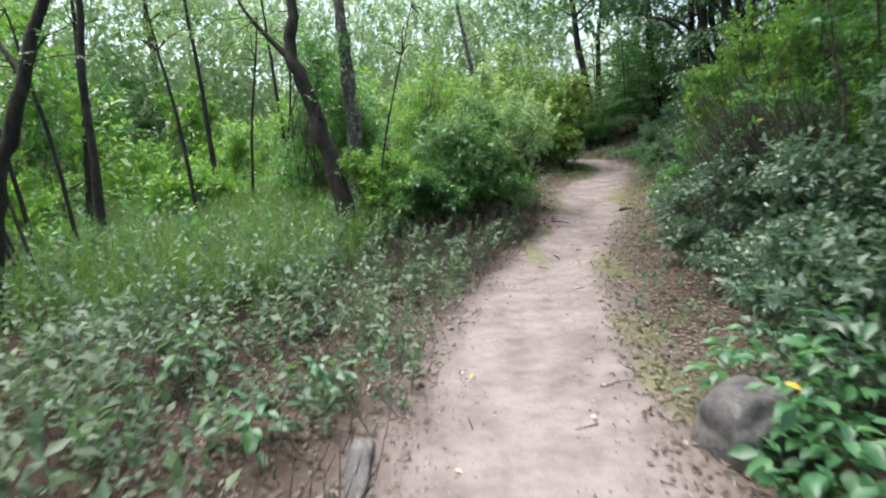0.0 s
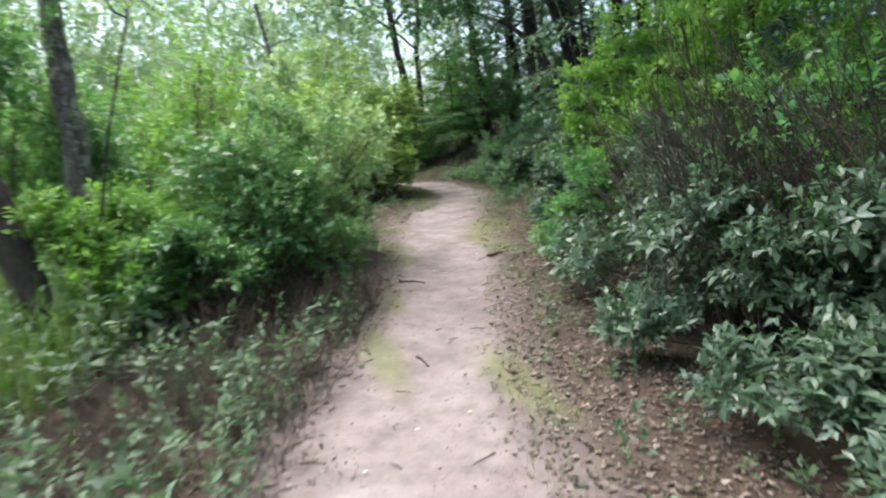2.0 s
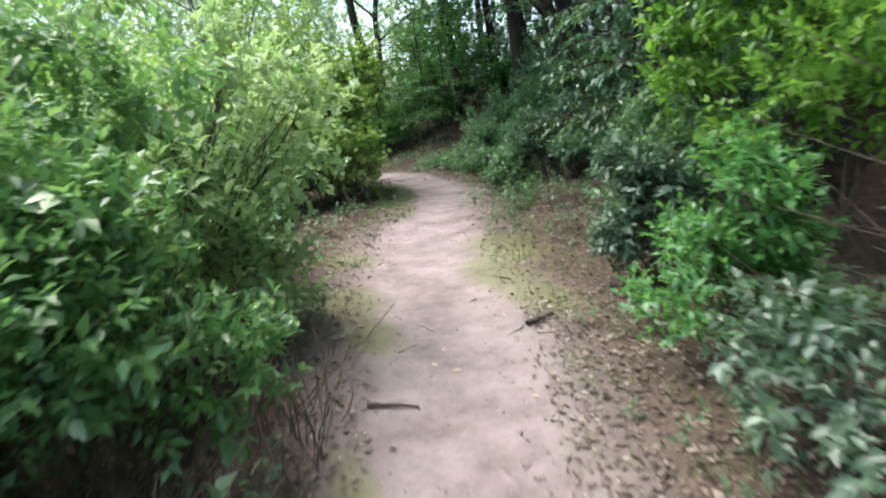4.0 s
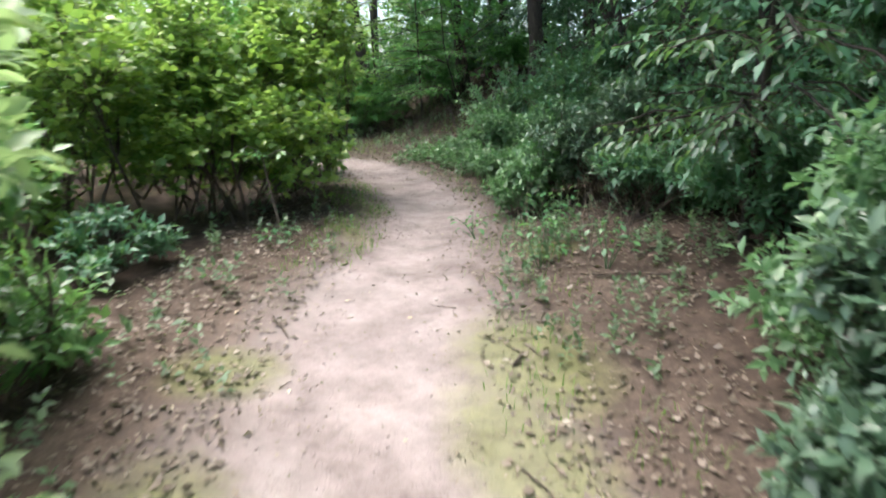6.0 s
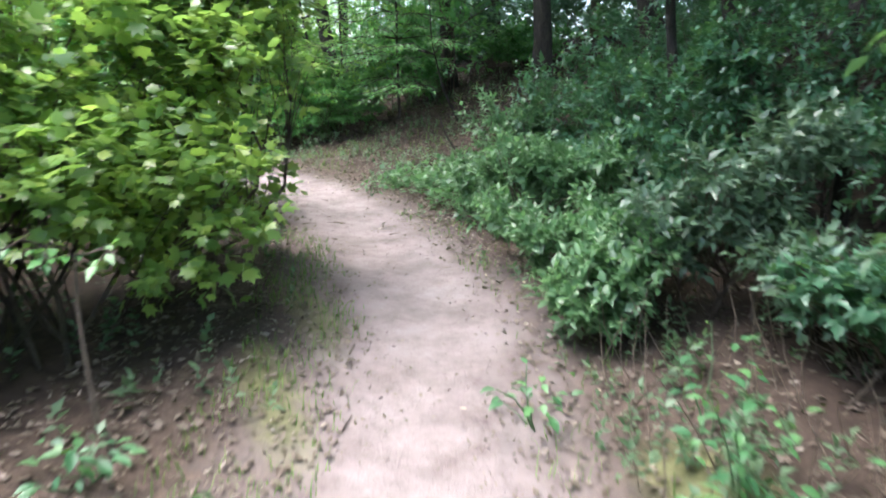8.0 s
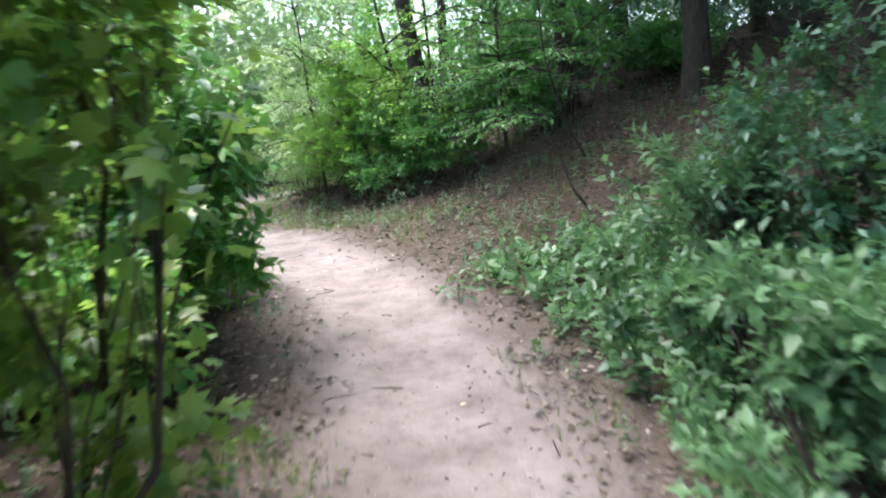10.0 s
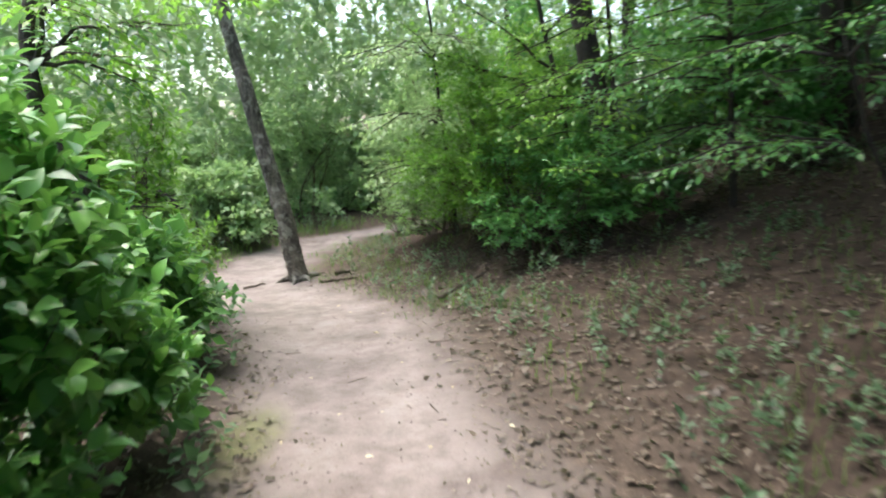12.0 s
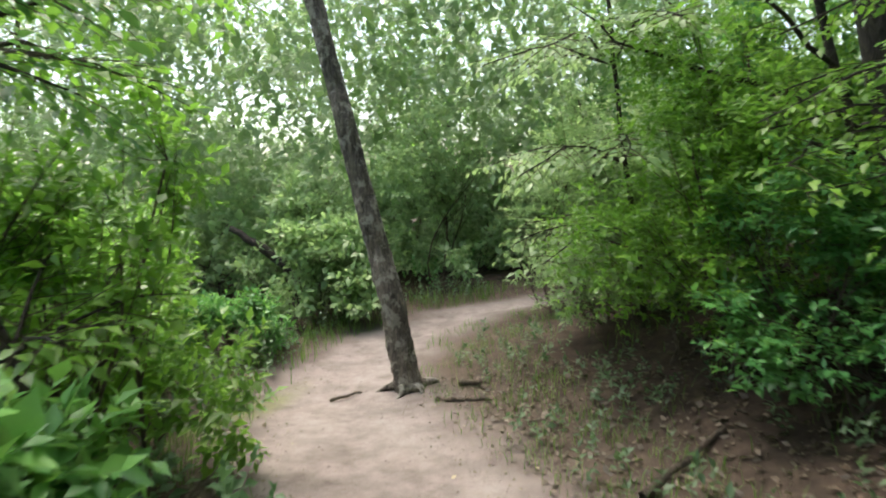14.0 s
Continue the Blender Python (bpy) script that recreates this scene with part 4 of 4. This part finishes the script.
# understorey in the darkened leaf colour, as if under shade
for x, y, r, h in ((9.5, 24.6, 1.3, 1.6), (8.6, 26.5, 1.4, 2.0), (10.8, 22.6, 1.5, 1.9), (11.5, 18.6, 1.5, 1.8), (9.8, 15.6, 1.5, 2.2), (8.6, 13.2, 1.4, 2.4), (7.2, 10.0, 1.4, 2.6), (7.0, 24.9, 1.0, 1.2), (13.2, 24.4, 1.8, 2.4), (7.6, 28.8, 1.5, 2.6), (5.9, 28.6, 1.3, 2.6),
                   (4.6, 28.3, 1.2, 2.4), (12.5, 16.4, 1.8, 2.6), (14.5, 20.5, 2.0, 2.8), (10.0, 29.0, 1.8, 2.8), (6.2, 11.0, 0.8, 1.7)):
    shrub(x, y, r, r, h, LEAF_SHADED, 0.10, 620, 0.2, label="understorey shrub on the hillside, shade put into its leaf colour", far=True, lumps=10, stems=5, group="hillside shrubs", per=8)

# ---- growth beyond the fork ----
# pale leaves here carry the clearing's brightness in their colour
for x, y, r, h, m in ((0.2, 26.0, 0.9, 1.5, LEAF_LIT), (-0.9, 27.2, 1.2, 2.2, LEAF_LIT), (0.95, 28.4, 1.25, 2.8, LEAF_LIT), (-2.2, 25.2, 1.3, 2.4, LEAF_LIT), (-2.0, 22.8, 1.3, 2.2, LEAF_BRIGHT), (-3.6, 23.5, 1.6, 2.6, LEAF_LIT), (1.6, 30.6, 1.4, 3.0, LEAF_LIT), (3.2, 31.8, 1.5, 3.6, LEAF_MID),
                      (-0.6, 30.6, 1.6, 3.2, LEAF_LIT), (-2.8, 28.5, 1.7, 3.0, LEAF_LIT), (5.0, 32.5, 1.6, 3.6, LEAF_MID), (-4.6, 26.8, 1.8, 3.0, LEAF_LIT), (-1.6, 19.2, 1.3, 2.6, LEAF_BRIGHT), (-0.4, 17.5, 1.3, 2.8, LEAF_MID), (-1.9, 16.0, 1.5, 3.2, LEAF_BRIGHT), (-4.0, 20.5, 1.7, 3.6, LEAF_BRIGHT)):
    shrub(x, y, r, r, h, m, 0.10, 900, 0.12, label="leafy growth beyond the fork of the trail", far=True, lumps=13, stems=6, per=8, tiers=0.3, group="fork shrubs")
for x, y, r, h in ((6.1, 25.2, 1.1, 2.4), (7.3, 25.8, 1.2, 2.2), (9.3, 22.4, 0.9, 1.1), (7.0, 22.7, 0.9, 1.9)):
    shrub(x, y, r, r, h, LEAF_MID, 0.09, 800, 0.2, label="leafy shrub under the hillside trees", far=True, lumps=12, stems=7, per=8, tiers=0.25, group="hillside shrubs")
# slope of low bushes and tall weeds far to the open side
for x, y, r, h in ((-6.5, 13.5, 1.6, 1.8), (-8.5, 11.0, 1.7, 2.0), (-9.0, 7.5, 1.7, 1.7), (-8.0, 4.5, 1.5, 1.5), (-5.0, 15.0, 1.6, 2.4), (-4.4, 10.8, 1.0, 1.1), (-6.4, 9.0, 1.1, 1.2), (-3.0, 14.6, 1.4, 2.4), (-7.0, 6.5, 1.0, 1.1), (-10.5, 9.5, 1.8, 2.6), (-10.5, 14.0, 2.0, 3.0)):
    shrub(x, y, r, r, h, LEAF_BRIGHT, 0.10, 700, 0.08, label="pale green bush among slender saplings", far=True, lumps=12, stems=5, per=8, group="open side bushes")

# ---- woodland all round ----
for i in range(110):
    a = i * 2.39996
    q = 9.0 + 0.11 * i
    x, y = 2.0 + q * math.cos(a), 13.5 + 1.25 * q * math.sin(a)
    if -6.5 < y < 38 and (-6.5 if y < 11 else -3.2) < x - float(trail_x(y)) < 3.4:
        continue
    left_side = x < float(trail_x(y))
    if y < -16 or (x > 9 and y < 30) or (-9 < x < 2 and 21 < y < 35):
        continue
    h = rng.uniform(3.0, 5.5)
    m = (LEAF_BRIGHT if rng.uniform() < 0.6 else LEAF_MID) if left_side else (LEAF_MID if rng.uniform() < 0.5 else LEAF_SHADED)
    shrub(x, y, rng.uniform(1.2, 2.0), rng.uniform(1.2, 2.0), h, m, 0.17, 340, 0.5, far=True, lumps=11, stems=4, per=7, label="tall leafy understorey growth in the far wood", group="far understorey", tiers=0.45)
for i in range(46):
    a = i * 2.39996 + 0.7
    q = 13.0 + 0.5 * i
    x, y = 2.0 + q * math.cos(a), 13.5 + 1.2 * q * math.sin(a)
    if (-10 < y < 40 and (-5.5 if y < 11 else -3.0) < x - float(trail_x(y)) < 3.5) or y < -22 or (-9 < x < 2 and 20 < y < 35):
        continue
    tree(x, y, rng.uniform(8, 12), rng.uniform(0.1, 0.17), (rng.uniform(-1, 1), rng.uniform(-0.6, 0.6)), None, LEAF_BRIGHT if x < 0 else LEAF_MID, "distant leafy woodland tree", crown_low=0.3, crown_r=2.6, n=330, leaf=0.2, per=7, group="far trees", limbs=8)

# the closed far wood behind everything, too deep to count
def far_wood(name, n, a0, a1, q0, q1, z1, leaf, mat, label):
    a = rng.uniform(radians(a0), radians(a1), n)
    q = rng.uniform(q0, q1, n)
    x, y = 2.5 + q * np.cos(a), 13.5 + 1.2 * q * np.sin(a)
    z = land(x, y) + z1 * rng.uniform(0, 1, n) ** 1.3
    bulk = np.sin(x * 0.9 + 1.1) * np.sin(y * 0.8 + 0.4 * z) + 0.6 * np.sin(z * 1.7 + x * 0.5) + rng.normal(0, 0.5, n)
    ok = (bulk > -0.55) & ((np.abs(x - trail_x(y)) > 2.4) | (y > 36))
    tips = np.stack([x, y, z], -1)[ok]
    d = unit(np.stack([2.5 - tips[:, 0], 13.5 - tips[:, 1], np.full(len(tips), 9.0)], -1) + rng.normal(0, 0.5, (len(tips), 3)))
    v, f = sprigs(tips, d, 6, leaf * 2, leaf, 0.55, True)
    patch(name, (v, f), mat, label, "woodland")


# sun and haze on the open side are put into the leaf colour
far_wood("far_wood", 30000, 60, 250, 13.0, 26, 11.0, 0.32, LEAF_LIT, "far wood closing the view, leaves coloured pale for sun and haze")
far_wood("far_wood", 14000, 75, 160, 12.5, 22, 9.0, 0.22, LEAF_LIT, "far wood beyond the fork, haze put into pale leaf colour")
# hill side of the far wood, its shade put into the leaf colour
far_wood("far_wood", 9500, -25, 60, 12.0, 22, 8.0, 0.30, LEAF_SHADED, "far wood on the hill, leaves coloured dark for shade")
far_wood("far_wood", 3500, 250, 340, 14, 24, 6.0, 0.28, LEAF_MID, "green wood closing the trail behind")

# ---- low growth ----
left_herbs = [herb_leaves(clumped(scatter(1200, -3.6, -0.7, 0.2, 8.2, 0.15), 0.9, 0.6), 0.30, 0.075), herb_leaves(scatter(1300, -7.5, -1.8, 1.0, 9.5, 0.3), 0.45, 0.09, per=10), herb_leaves(scatter(420, -2.2, -0.6, 3.0, 8.0, 0.1), 0.14, 0.045, per=8)]
patch("herbs", left_herbs, HERB, "low grey-green herbs covering the woodland floor beside the trail", "herbs")
patch("herbs", [herb_leaves(scatter(700, -13, -3.0, 6.0, 18.0, 0.3), 0.55, 0.11, per=9, far=True), herb_leaves(clumped(scatter(700, -6, -1.8, 19.0, 30.0, 0.3), 1.2), 0.4, 0.08, per=9, far=True)], LEAF_MID, "taller herbs under the trees", "herbs")
patch("herbs", [herb_leaves(clumped(scatter(380, 0.75, 2.2, 0.6, 9.2, 0.2), 0.5, 0.5), 0.14, 0.05, per=8), herb_leaves(clumped(scatter(500, -2.2, -0.55, 9.5, 19.5, 0.15), 0.5, 0.45), 0.16, 0.055, per=8),
                herb_leaves(clumped(scatter(900, 0.6, 2.4, 10.5, 16.5, 0.18), 0.7, 0.45), 0.15, 0.05, per=9), herb_leaves(clumped(scatter(2600, 0.8, 6.5, 16.5, 25.0, 0.3), 0.9, 0.45), 0.16, 0.055, per=8),
                herb_leaves(scatter(260, -1.9, -0.75, 22.0, 27.5, 0.1), 0.25, 0.06, per=9)], HERB, "scattered low herbs along the trail and bank", "herbs")
patch("broad_leaf_herbs", [herb_leaves(scatter(400, 0.85, 2.4, 15.6, 18.2, 0.25), 0.2, 0.09, 0.7, 7), herb_leaves(clumped(scatter(200, -1.7, -0.7, 18.4, 21.5, 0.12), 0.5), 0.25, 0.09, 0.6, 8)], LEAF_BANK, "broad-leaved low plants on the bank", "herbs")

grass_at = [(scatter(15000, -8.5, -2.2, 5.0, 12.5, 0.3), 0.62, 0.75, 0.005), (clumped(scatter(2600, -0.95, -0.35, 12.4, 16.0, -0.02), 0.4, 0.6), 0.06, 0.7, 0.0022), (clumped(scatter(2600, 0.4, 1.3, 9.5, 16.5, 0.0), 0.45, 0.35), 0.07, 0.7, 0.0022),
            (clumped(scatter(4200, 0.4, 1.9, 21.0, 26.5, 0.05), 0.5, 0.5), 0.10, 0.8, 0.0022), (clumped(scatter(3600, -1.6, -0.5, 21.5, 28.0, 0.05), 0.6, 0.6), 0.2, 0.7, 0.003), (clumped(scatter(3000, 0.35, 1.2, 3.0, 9.5, 0.0), 0.4, 0.3), 0.07, 0.8, 0.002),
            (clumped(scatter(7000, 1.0, 6.0, 16.5, 24.5, 0.3), 0.8, 0.35), 0.11, 0.8, 0.0028)]
for pts, h, lean, w in grass_at:
    patch("grass", blades(pts, h, lean, w), GRASS, "fine green grass growing in tufts on the woodland floor", "grass")

dry = stalks(scatter(900, -2.8, -0.62, 1.2, 8.4, 0.12), 0.28, 0.45, 0.0035) + stalks(clumped(scatter(1300, -1.7, -0.6, 5.6, 8.9, 0.14), 0.5, 0.55), 0.40, 0.42, 0.0042) + stalks(scatter(200, -4.5, -1.8, 0.8, 6.0, 0.1), 0.35, 0.4, 0.0035) + stalks(scatter(90, 0.8, 1.8, 11.5, 15.0, 0.15), 0.35, 0.4, 0.0035)
patch("dry_stalks", dry, STRAW, "tangle of dry brown plant stalks beside the trail", "stalks")


def litter(n, x0, x1, y0, y1, keep, size, share=1.0, scale=0.6):
    p = scatter(n, x0, x1, y0, y1, keep)
    if share < 1:
        p = clumped(p, scale, share)
    k = len(p)
    a = rng.uniform(0, 6.28, k)
    along = np.stack([np.cos(a), np.sin(a), rng.normal(0, 0.22, k)], -1)
    up = np.stack([rng.normal(0, 0.45, k), rng.normal(0, 0.45, k), rng.choice([1.0, -1.0], k)], -1)
    s = size * rng.uniform(0.45, 1.25, k)
    return leaf_arrays(p + np.array([0, 0, 0.008]) + np.stack([0 * s, 0 * s, s * 0.12], -1), along, up, s, s * rng.uniform(0.35, 0.75, k))


heaps = [litter(7279, -1.9, -0.35, 0.5, 9.0, 0.0, 0.042), litter(11500, 0.35, 1.7, 0.5, 9.5, 0.0, 0.042), litter(5880, -1.7, -0.3, 9.0, 16.5, 0.0, 0.042), litter(7839, 0.3, 2.6, 9.0, 16.5, 0.0, 0.042), litter(1600, 0.4, 1.6, 16.0, 24.0, 0.02, 0.045),
         litter(2400, -1.2, -0.3, 16.5, 23.0, 0.0, 0.05), litter(7500, -0.9, 0.9, 0.5, 24.0, -0.3, 0.026, 0.5), litter(4500, -0.75, 0.75, 0.5, 24.0, -0.2, 0.02), litter(1500, -0.75, 0.75, 0.5, 24.0, -0.7, 0.022, 0.6)]
patch("leaf_litter", heaps, DRY, "fallen brown leaves lying thick along the trail edges", "leaf litter")
# hillside litter uses the darkened leaves to carry the shade there
patch("leaf_litter", [litter(10000, 0.6, 5.0, 16.0, 24.0, 0.2, 0.055), litter(5000, 4.0, 9.0, 12.0, 26.0, 0.3, 0.08)], DRY_SHADED, "fallen leaves covering the hillside, coloured dark for its shade", "leaf litter")

# single pale leaves on the trodden earth
PALE = leaf_material("pale_leaf", [(0.0, (0.30, 0.22, 0.14)), (0.5, (0.50, 0.42, 0.30)), (1.0, (0.66, 0.60, 0.45))], 0.6, 0.1, True)
YELLOW = leaf_material("yellow_leaf", [(0.0, (0.55, 0.32, 0.03)), (1.0, (0.70, 0.52, 0.06))], 0.5, 0.2, True)
pale_mesh = mesh_from("fallen_leaf", v1 * np.array([1, 1, 0.7]), f1, [PALE])
yellow_mesh = mesh_from("yellow_leaf", v1, f1, [YELLOW])
p = scatter(95, -0.9, 1.0, 1.5, 23.5, -0.6)
for q in p:
    ob = new("fallen_leaf", pale_mesh)
    s = rng.uniform(0.02, 0.05)
    ob.matrix_basis = pose(q[0], q[1], q[2] + 0.008, rng.uniform(-14, 14), rng.uniform(-14, 14), rng.uniform(0, 360)) @ Matrix.Scale(s, 4)
    tagged(ob, "small pale dry leaf lying on the earth trail", "leaf", "fallen leaves")
for x, y, z, s in ((1.29, 2.17, 0.40, 0.06), (2.06, 4.09, 1.40, 0.06), (0.08, 3.45, 0.0, 0.05), (-0.25, 3.9, 0.02, 0.06)):
    ob = new("yellow_leaf", yellow_mesh)
    ob.matrix_basis = pose(x, y, max(z, float(land(x, y)) + 0.012), 25, -20, rng.uniform(0, 360)) @ Matrix.Scale(s, 4)
    tagged(ob, "yellowed leaf caught on green plants beside the trail", "leaf", "yellow leaves")

# grit and small clods on the trodden earth
def clods(points, size):
    k = len(points)
    shape = unit(np.array([[1, 0, 0], [-0.4, 0.9, 0], [-0.5, -0.85, 0.1], [0.1, 0, 0.8], [0, 0.1, -0.6]], float))
    faces = np.array([[0, 1, 3], [1, 2, 3], [2, 0, 3], [1, 0, 4], [2, 1, 4], [0, 2, 4]])
    s = size * rng.uniform(0.4, 1.4, k) ** 1.5
    v = points[:, None] + shape[None] * s[:, None, None] * rng.uniform(0.6, 1.3, (k, 5, 1)) * np.array([1, 1, 0.6])
    return v.reshape(-1, 3), (faces[None] + (np.arange(k) * 5)[:, None, None]).reshape(-1, 3)


patch("grit", clods(scatter(2600, -0.8, 0.9, 0.8, 25.0, -0.7), 0.009), SOIL, "small clods and grit strewn on the trail", "grit")

# sticks and twigs
for x0, y0, x1, y1, r in ((2.39, 23.45, 2.88, 23.32, 0.022), (1.45, 23.45, 1.63, 23.69, 0.016), (3.9, 21.82, 4.34, 22.45, 0.025), (1.50, 8.72, 1.72, 8.62, 0.012), (2.6, 9.2, 2.80, 9.24, 0.02), (2.9, 10.2, 2.93, 10.0, 0.006), (2.2, 11.7, 2.25, 11.45, 0.008),
                          (4.5, 11.2, 4.1, 11.7, 0.012), (3.2, 10.85, 3.3, 10.95, 0.009), (1.2, 6.9, 1.23, 6.7, 0.008), (2.5, 23.75, 2.7, 23.7, 0.03)):
    a, b = np.array([x0, y0, float(land(x0, y0)) + r]), np.array([x1, y1, float(land(x1, y1)) + r])
    tagged(new("stick", mesh_from("stick", *tube(bent(a, b, (0, 0, 0.006), 7), np.linspace(r, r * 0.5, 7), 6), [STEM], True)), "broken brown stick lying on the trail", "stick", "fallen sticks")
for q in scatter(90, -1.2, 1.3, 1.5, 23.5, -0.5):
    a, L = rng.uniform(0, 6.28), rng.uniform(0.04, 0.16)
    e = (q[0] + L * math.cos(a), q[1] + L * math.sin(a))
    line = bent(q + np.array([0, 0, 0.006]), (e[0], e[1], float(land(*e)) + 0.006), (0, 0, 0.003), 4)
    tagged(new("twig", mesh_from("twig", *tube(line, np.linspace(0.004, 0.002, 4), 4), [STEM], True)), "short dark twig dropped on the earth trail", "twig", "fallen twigs")

# dead upright stem on the bank, crooked shoot by the bright shrub
branchy(6.16, 18.59, float(land(6.16, 18.59)), [(6.2, 18.5, 0.6), (6.16, 18.59, 0.95), (6.02, 18.66, 1.15), (5.93, 18.73, 1.45)], 0.018, [], None, 0.05, 0.2, "dead crooked dark stem standing on the bank", name="dead_sapling", category="stem")
branchy(2.45, 13.08, float(land(2.45, 13.08)), [(2.45, 13.08, 0.42), (2.43, 13.12, 0.6), (2.40, 13.15, 0.62), (2.36, 13.3, 0.9), (2.34, 13.5, 1.1)], 0.014, fan((2.34, 13.5, 1.1), [((2.5, 13.2, 1.15), 0.005), ((2.2, 13.3, 1.2), 0.005)]), LEAF_MID, 0.06, 0.15, "crooked pale shoot under the bright shrub", name="crooked_shoot", bark=STEM, category="stem")
branchy(-0.76, 26.92, 0.4, [(-0.7, 26.95, 0.35), (-0.76, 26.92, 0.81), (-1.22, 26.83, 1.25), (-1.73, 26.72, 1.58)], 0.11, [], None, 0.05, 0.2, "broken leaning dead trunk among shrubs", name="dead_tree")

# bare brown brushwood standing out of the dark shrubs
for bx, by, bz, k in ((2.55, 5.9, 1.3, 130), (2.65, 5.0, 1.45, 110), (2.75, 7.0, 1.0, 60), (2.95, 6.4, 1.5, 90)):
    root = thing("brushwood", bx + 0.35, by, "bare brown brushwood sticking out of the dark shrub", "brushwood", "brushwood")
    g0 = float(land(bx + 0.35, by))
    lines = []
    for i in range(k):
        a0 = np.array([rng.normal(0.1, 0.12), rng.normal(0, 0.3), rng.uniform(0.2, 0.7) * bz])
        b0 = np.array([rng.normal(-0.32, 0.15), rng.normal(0, 0.5), bz + rng.normal(0.1, 0.28)])
        lines.append(tube(bent(a0, b0, rng.normal(0, 0.06, 3), 5), np.linspace(0.006, 0.0015, 5), 4))
    child("twig_growth", mesh_from("twig_growth", *joined(lines), [STEM], True), root, kind="stuff")
    for i in range(4):
        child("stem", mesh_from("stem", *tube(bent((0, 0.1 * i - 0.15, -0.05), (rng.normal(0, 0.1), rng.normal(0, 0.2), bz), rng.normal(0, 0.05, 3), 6), np.linspace(0.012, 0.005, 6), 5), [STEM], True), root)

# ---- stones ----
STONE, nt, bsdf = material("weathered_stone")
co = nt.nodes.new("ShaderNodeTexCoord")
a_, b_ = noise_tex(nt, co.outputs["Object"], 6.0, 8, 0.7), noise_tex(nt, co.outputs["Object"], 45.0, 5, 0.7)
nt.links.new(ramp(nt, maths(nt, "ADD", maths(nt, "MULTIPLY", a_, 0.65), maths(nt, "MULTIPLY", b_, 0.35)), [(0.35, (0.05, 0.048, 0.05)), (0.52, (0.12, 0.112, 0.11)), (0.7, (0.25, 0.235, 0.225))]), bsdf.inputs["Base Color"])
bsdf.inputs["Roughness"].default_value = 0.9
bump(nt, bsdf, maths(nt, "ADD", a_, maths(nt, "MULTIPLY", b_, 0.4)), 0.7, 0.03)


def stone(name, x, y, z, size, turn, label, seed):
    bm = bmesh.new()
    bmesh.ops.create_icosphere(bm, subdivisions=4, radius=1.0)
    for v in bm.verts:
        q = v.co * 1.3 + Vector((seed, seed * 2, 0))
        v.co *= 1 + 0.34 * noise.noise(q) + 0.16 * noise.noise(q * 2.6) + 0.05 * noise.noise(q * 8)
        v.co = Vector((math.copysign(abs(v.co.x) ** 0.68, v.co.x) * size[0], math.copysign(abs(v.co.y) ** 0.68, v.co.y) * size[1], math.copysign(abs(v.co.z) ** 0.72, v.co.z) * size[2]))
    for f in bm.faces:
        f.smooth = True
    me = bpy.data.meshes.new(name)
    bm.to_mesh(me)
    bm.free()
    me.materials.append(STONE)
    ob = new(name, me)
    ob.matrix_basis = pose(x, y, z, 4, -6, turn)
    return tagged(ob, label, "stone")


stone("boulder", 1.27, 2.5, 0.06, (0.2, 0.2, 0.2), 20, "weathered grey boulder half sunk beside the trail", 3.1)
stone("edging_stone", -0.45, 2.45, 0.0, (0.06, 0.24, 0.06), 2, "flat grey edging stone sunk in leaf litter", 5.7)

# leafy plants round the boulder
for x, y, h, n in ((1.62, 2.35, 0.5, 18), (1.42, 2.12, 0.34, 16), (1.27, 2.1, 0.2, 12), (1.45, 2.35, 0.42, 14), (1.75, 2.45, 0.6, 16), (1.75, 2.75, 0.5, 16), (1.3, 2.85, 0.35, 12), (1.5, 3.0, 0.4, 14), (1.95, 3.1, 0.5, 14), (1.55, 1.85, 0.3, 12), (1.85, 2.1, 0.5, 14),
                   (4.15, 12.2, 0.45, 16), (4.3, 11.7, 0.4, 16), (3.95, 11.95, 0.3, 12), (4.45, 12.6, 0.4, 12), (2.35, 13.0, 0.15, 10), (3.9, 12.9, 0.2, 10), (4.6, 17.4, 0.2, 10), (5.6, 18.0, 0.3, 12), (-0.95, 2.6, 0.3, 12), (-0.75, 3.2, 0.25, 12), (-1.5, 3.4, 0.35, 12)):
    root = thing("leafy_plant", x, y, "bright leafy green plant growing at the trail edge", "plant", "trail edge plants")
    m = n * 3
    az, hh = rng.uniform(0, 6.28, m), rng.uniform(0.25, 1.0, m) * h
    q = rng.uniform(0.0, 0.16, m) * (1 + hh)
    base = np.stack([q * np.cos(az), q * np.sin(az), hh], -1)
    leaf_parts(root, base, np.stack([np.cos(az), np.sin(az), rng.uniform(-0.5, 0.3, m)], -1) + rng.normal(0, 0.2, (m, 3)), np.array([0, 0, 1.0]) + rng.normal(0, 0.22, (m, 3)), rng.uniform(0.075, 0.14, m) * (0.9 if y < 5 else 0.52))
    for i in range(4):
        t_ = base[int(rng.integers(0, m))]
        child("stalk", mesh_from("stalk", *tube(bent((0, 0, -0.03), t_, rng.normal(0, 0.02, 3), 4), np.linspace(0.005, 0.002, 4), 4), [HERB], True), root)
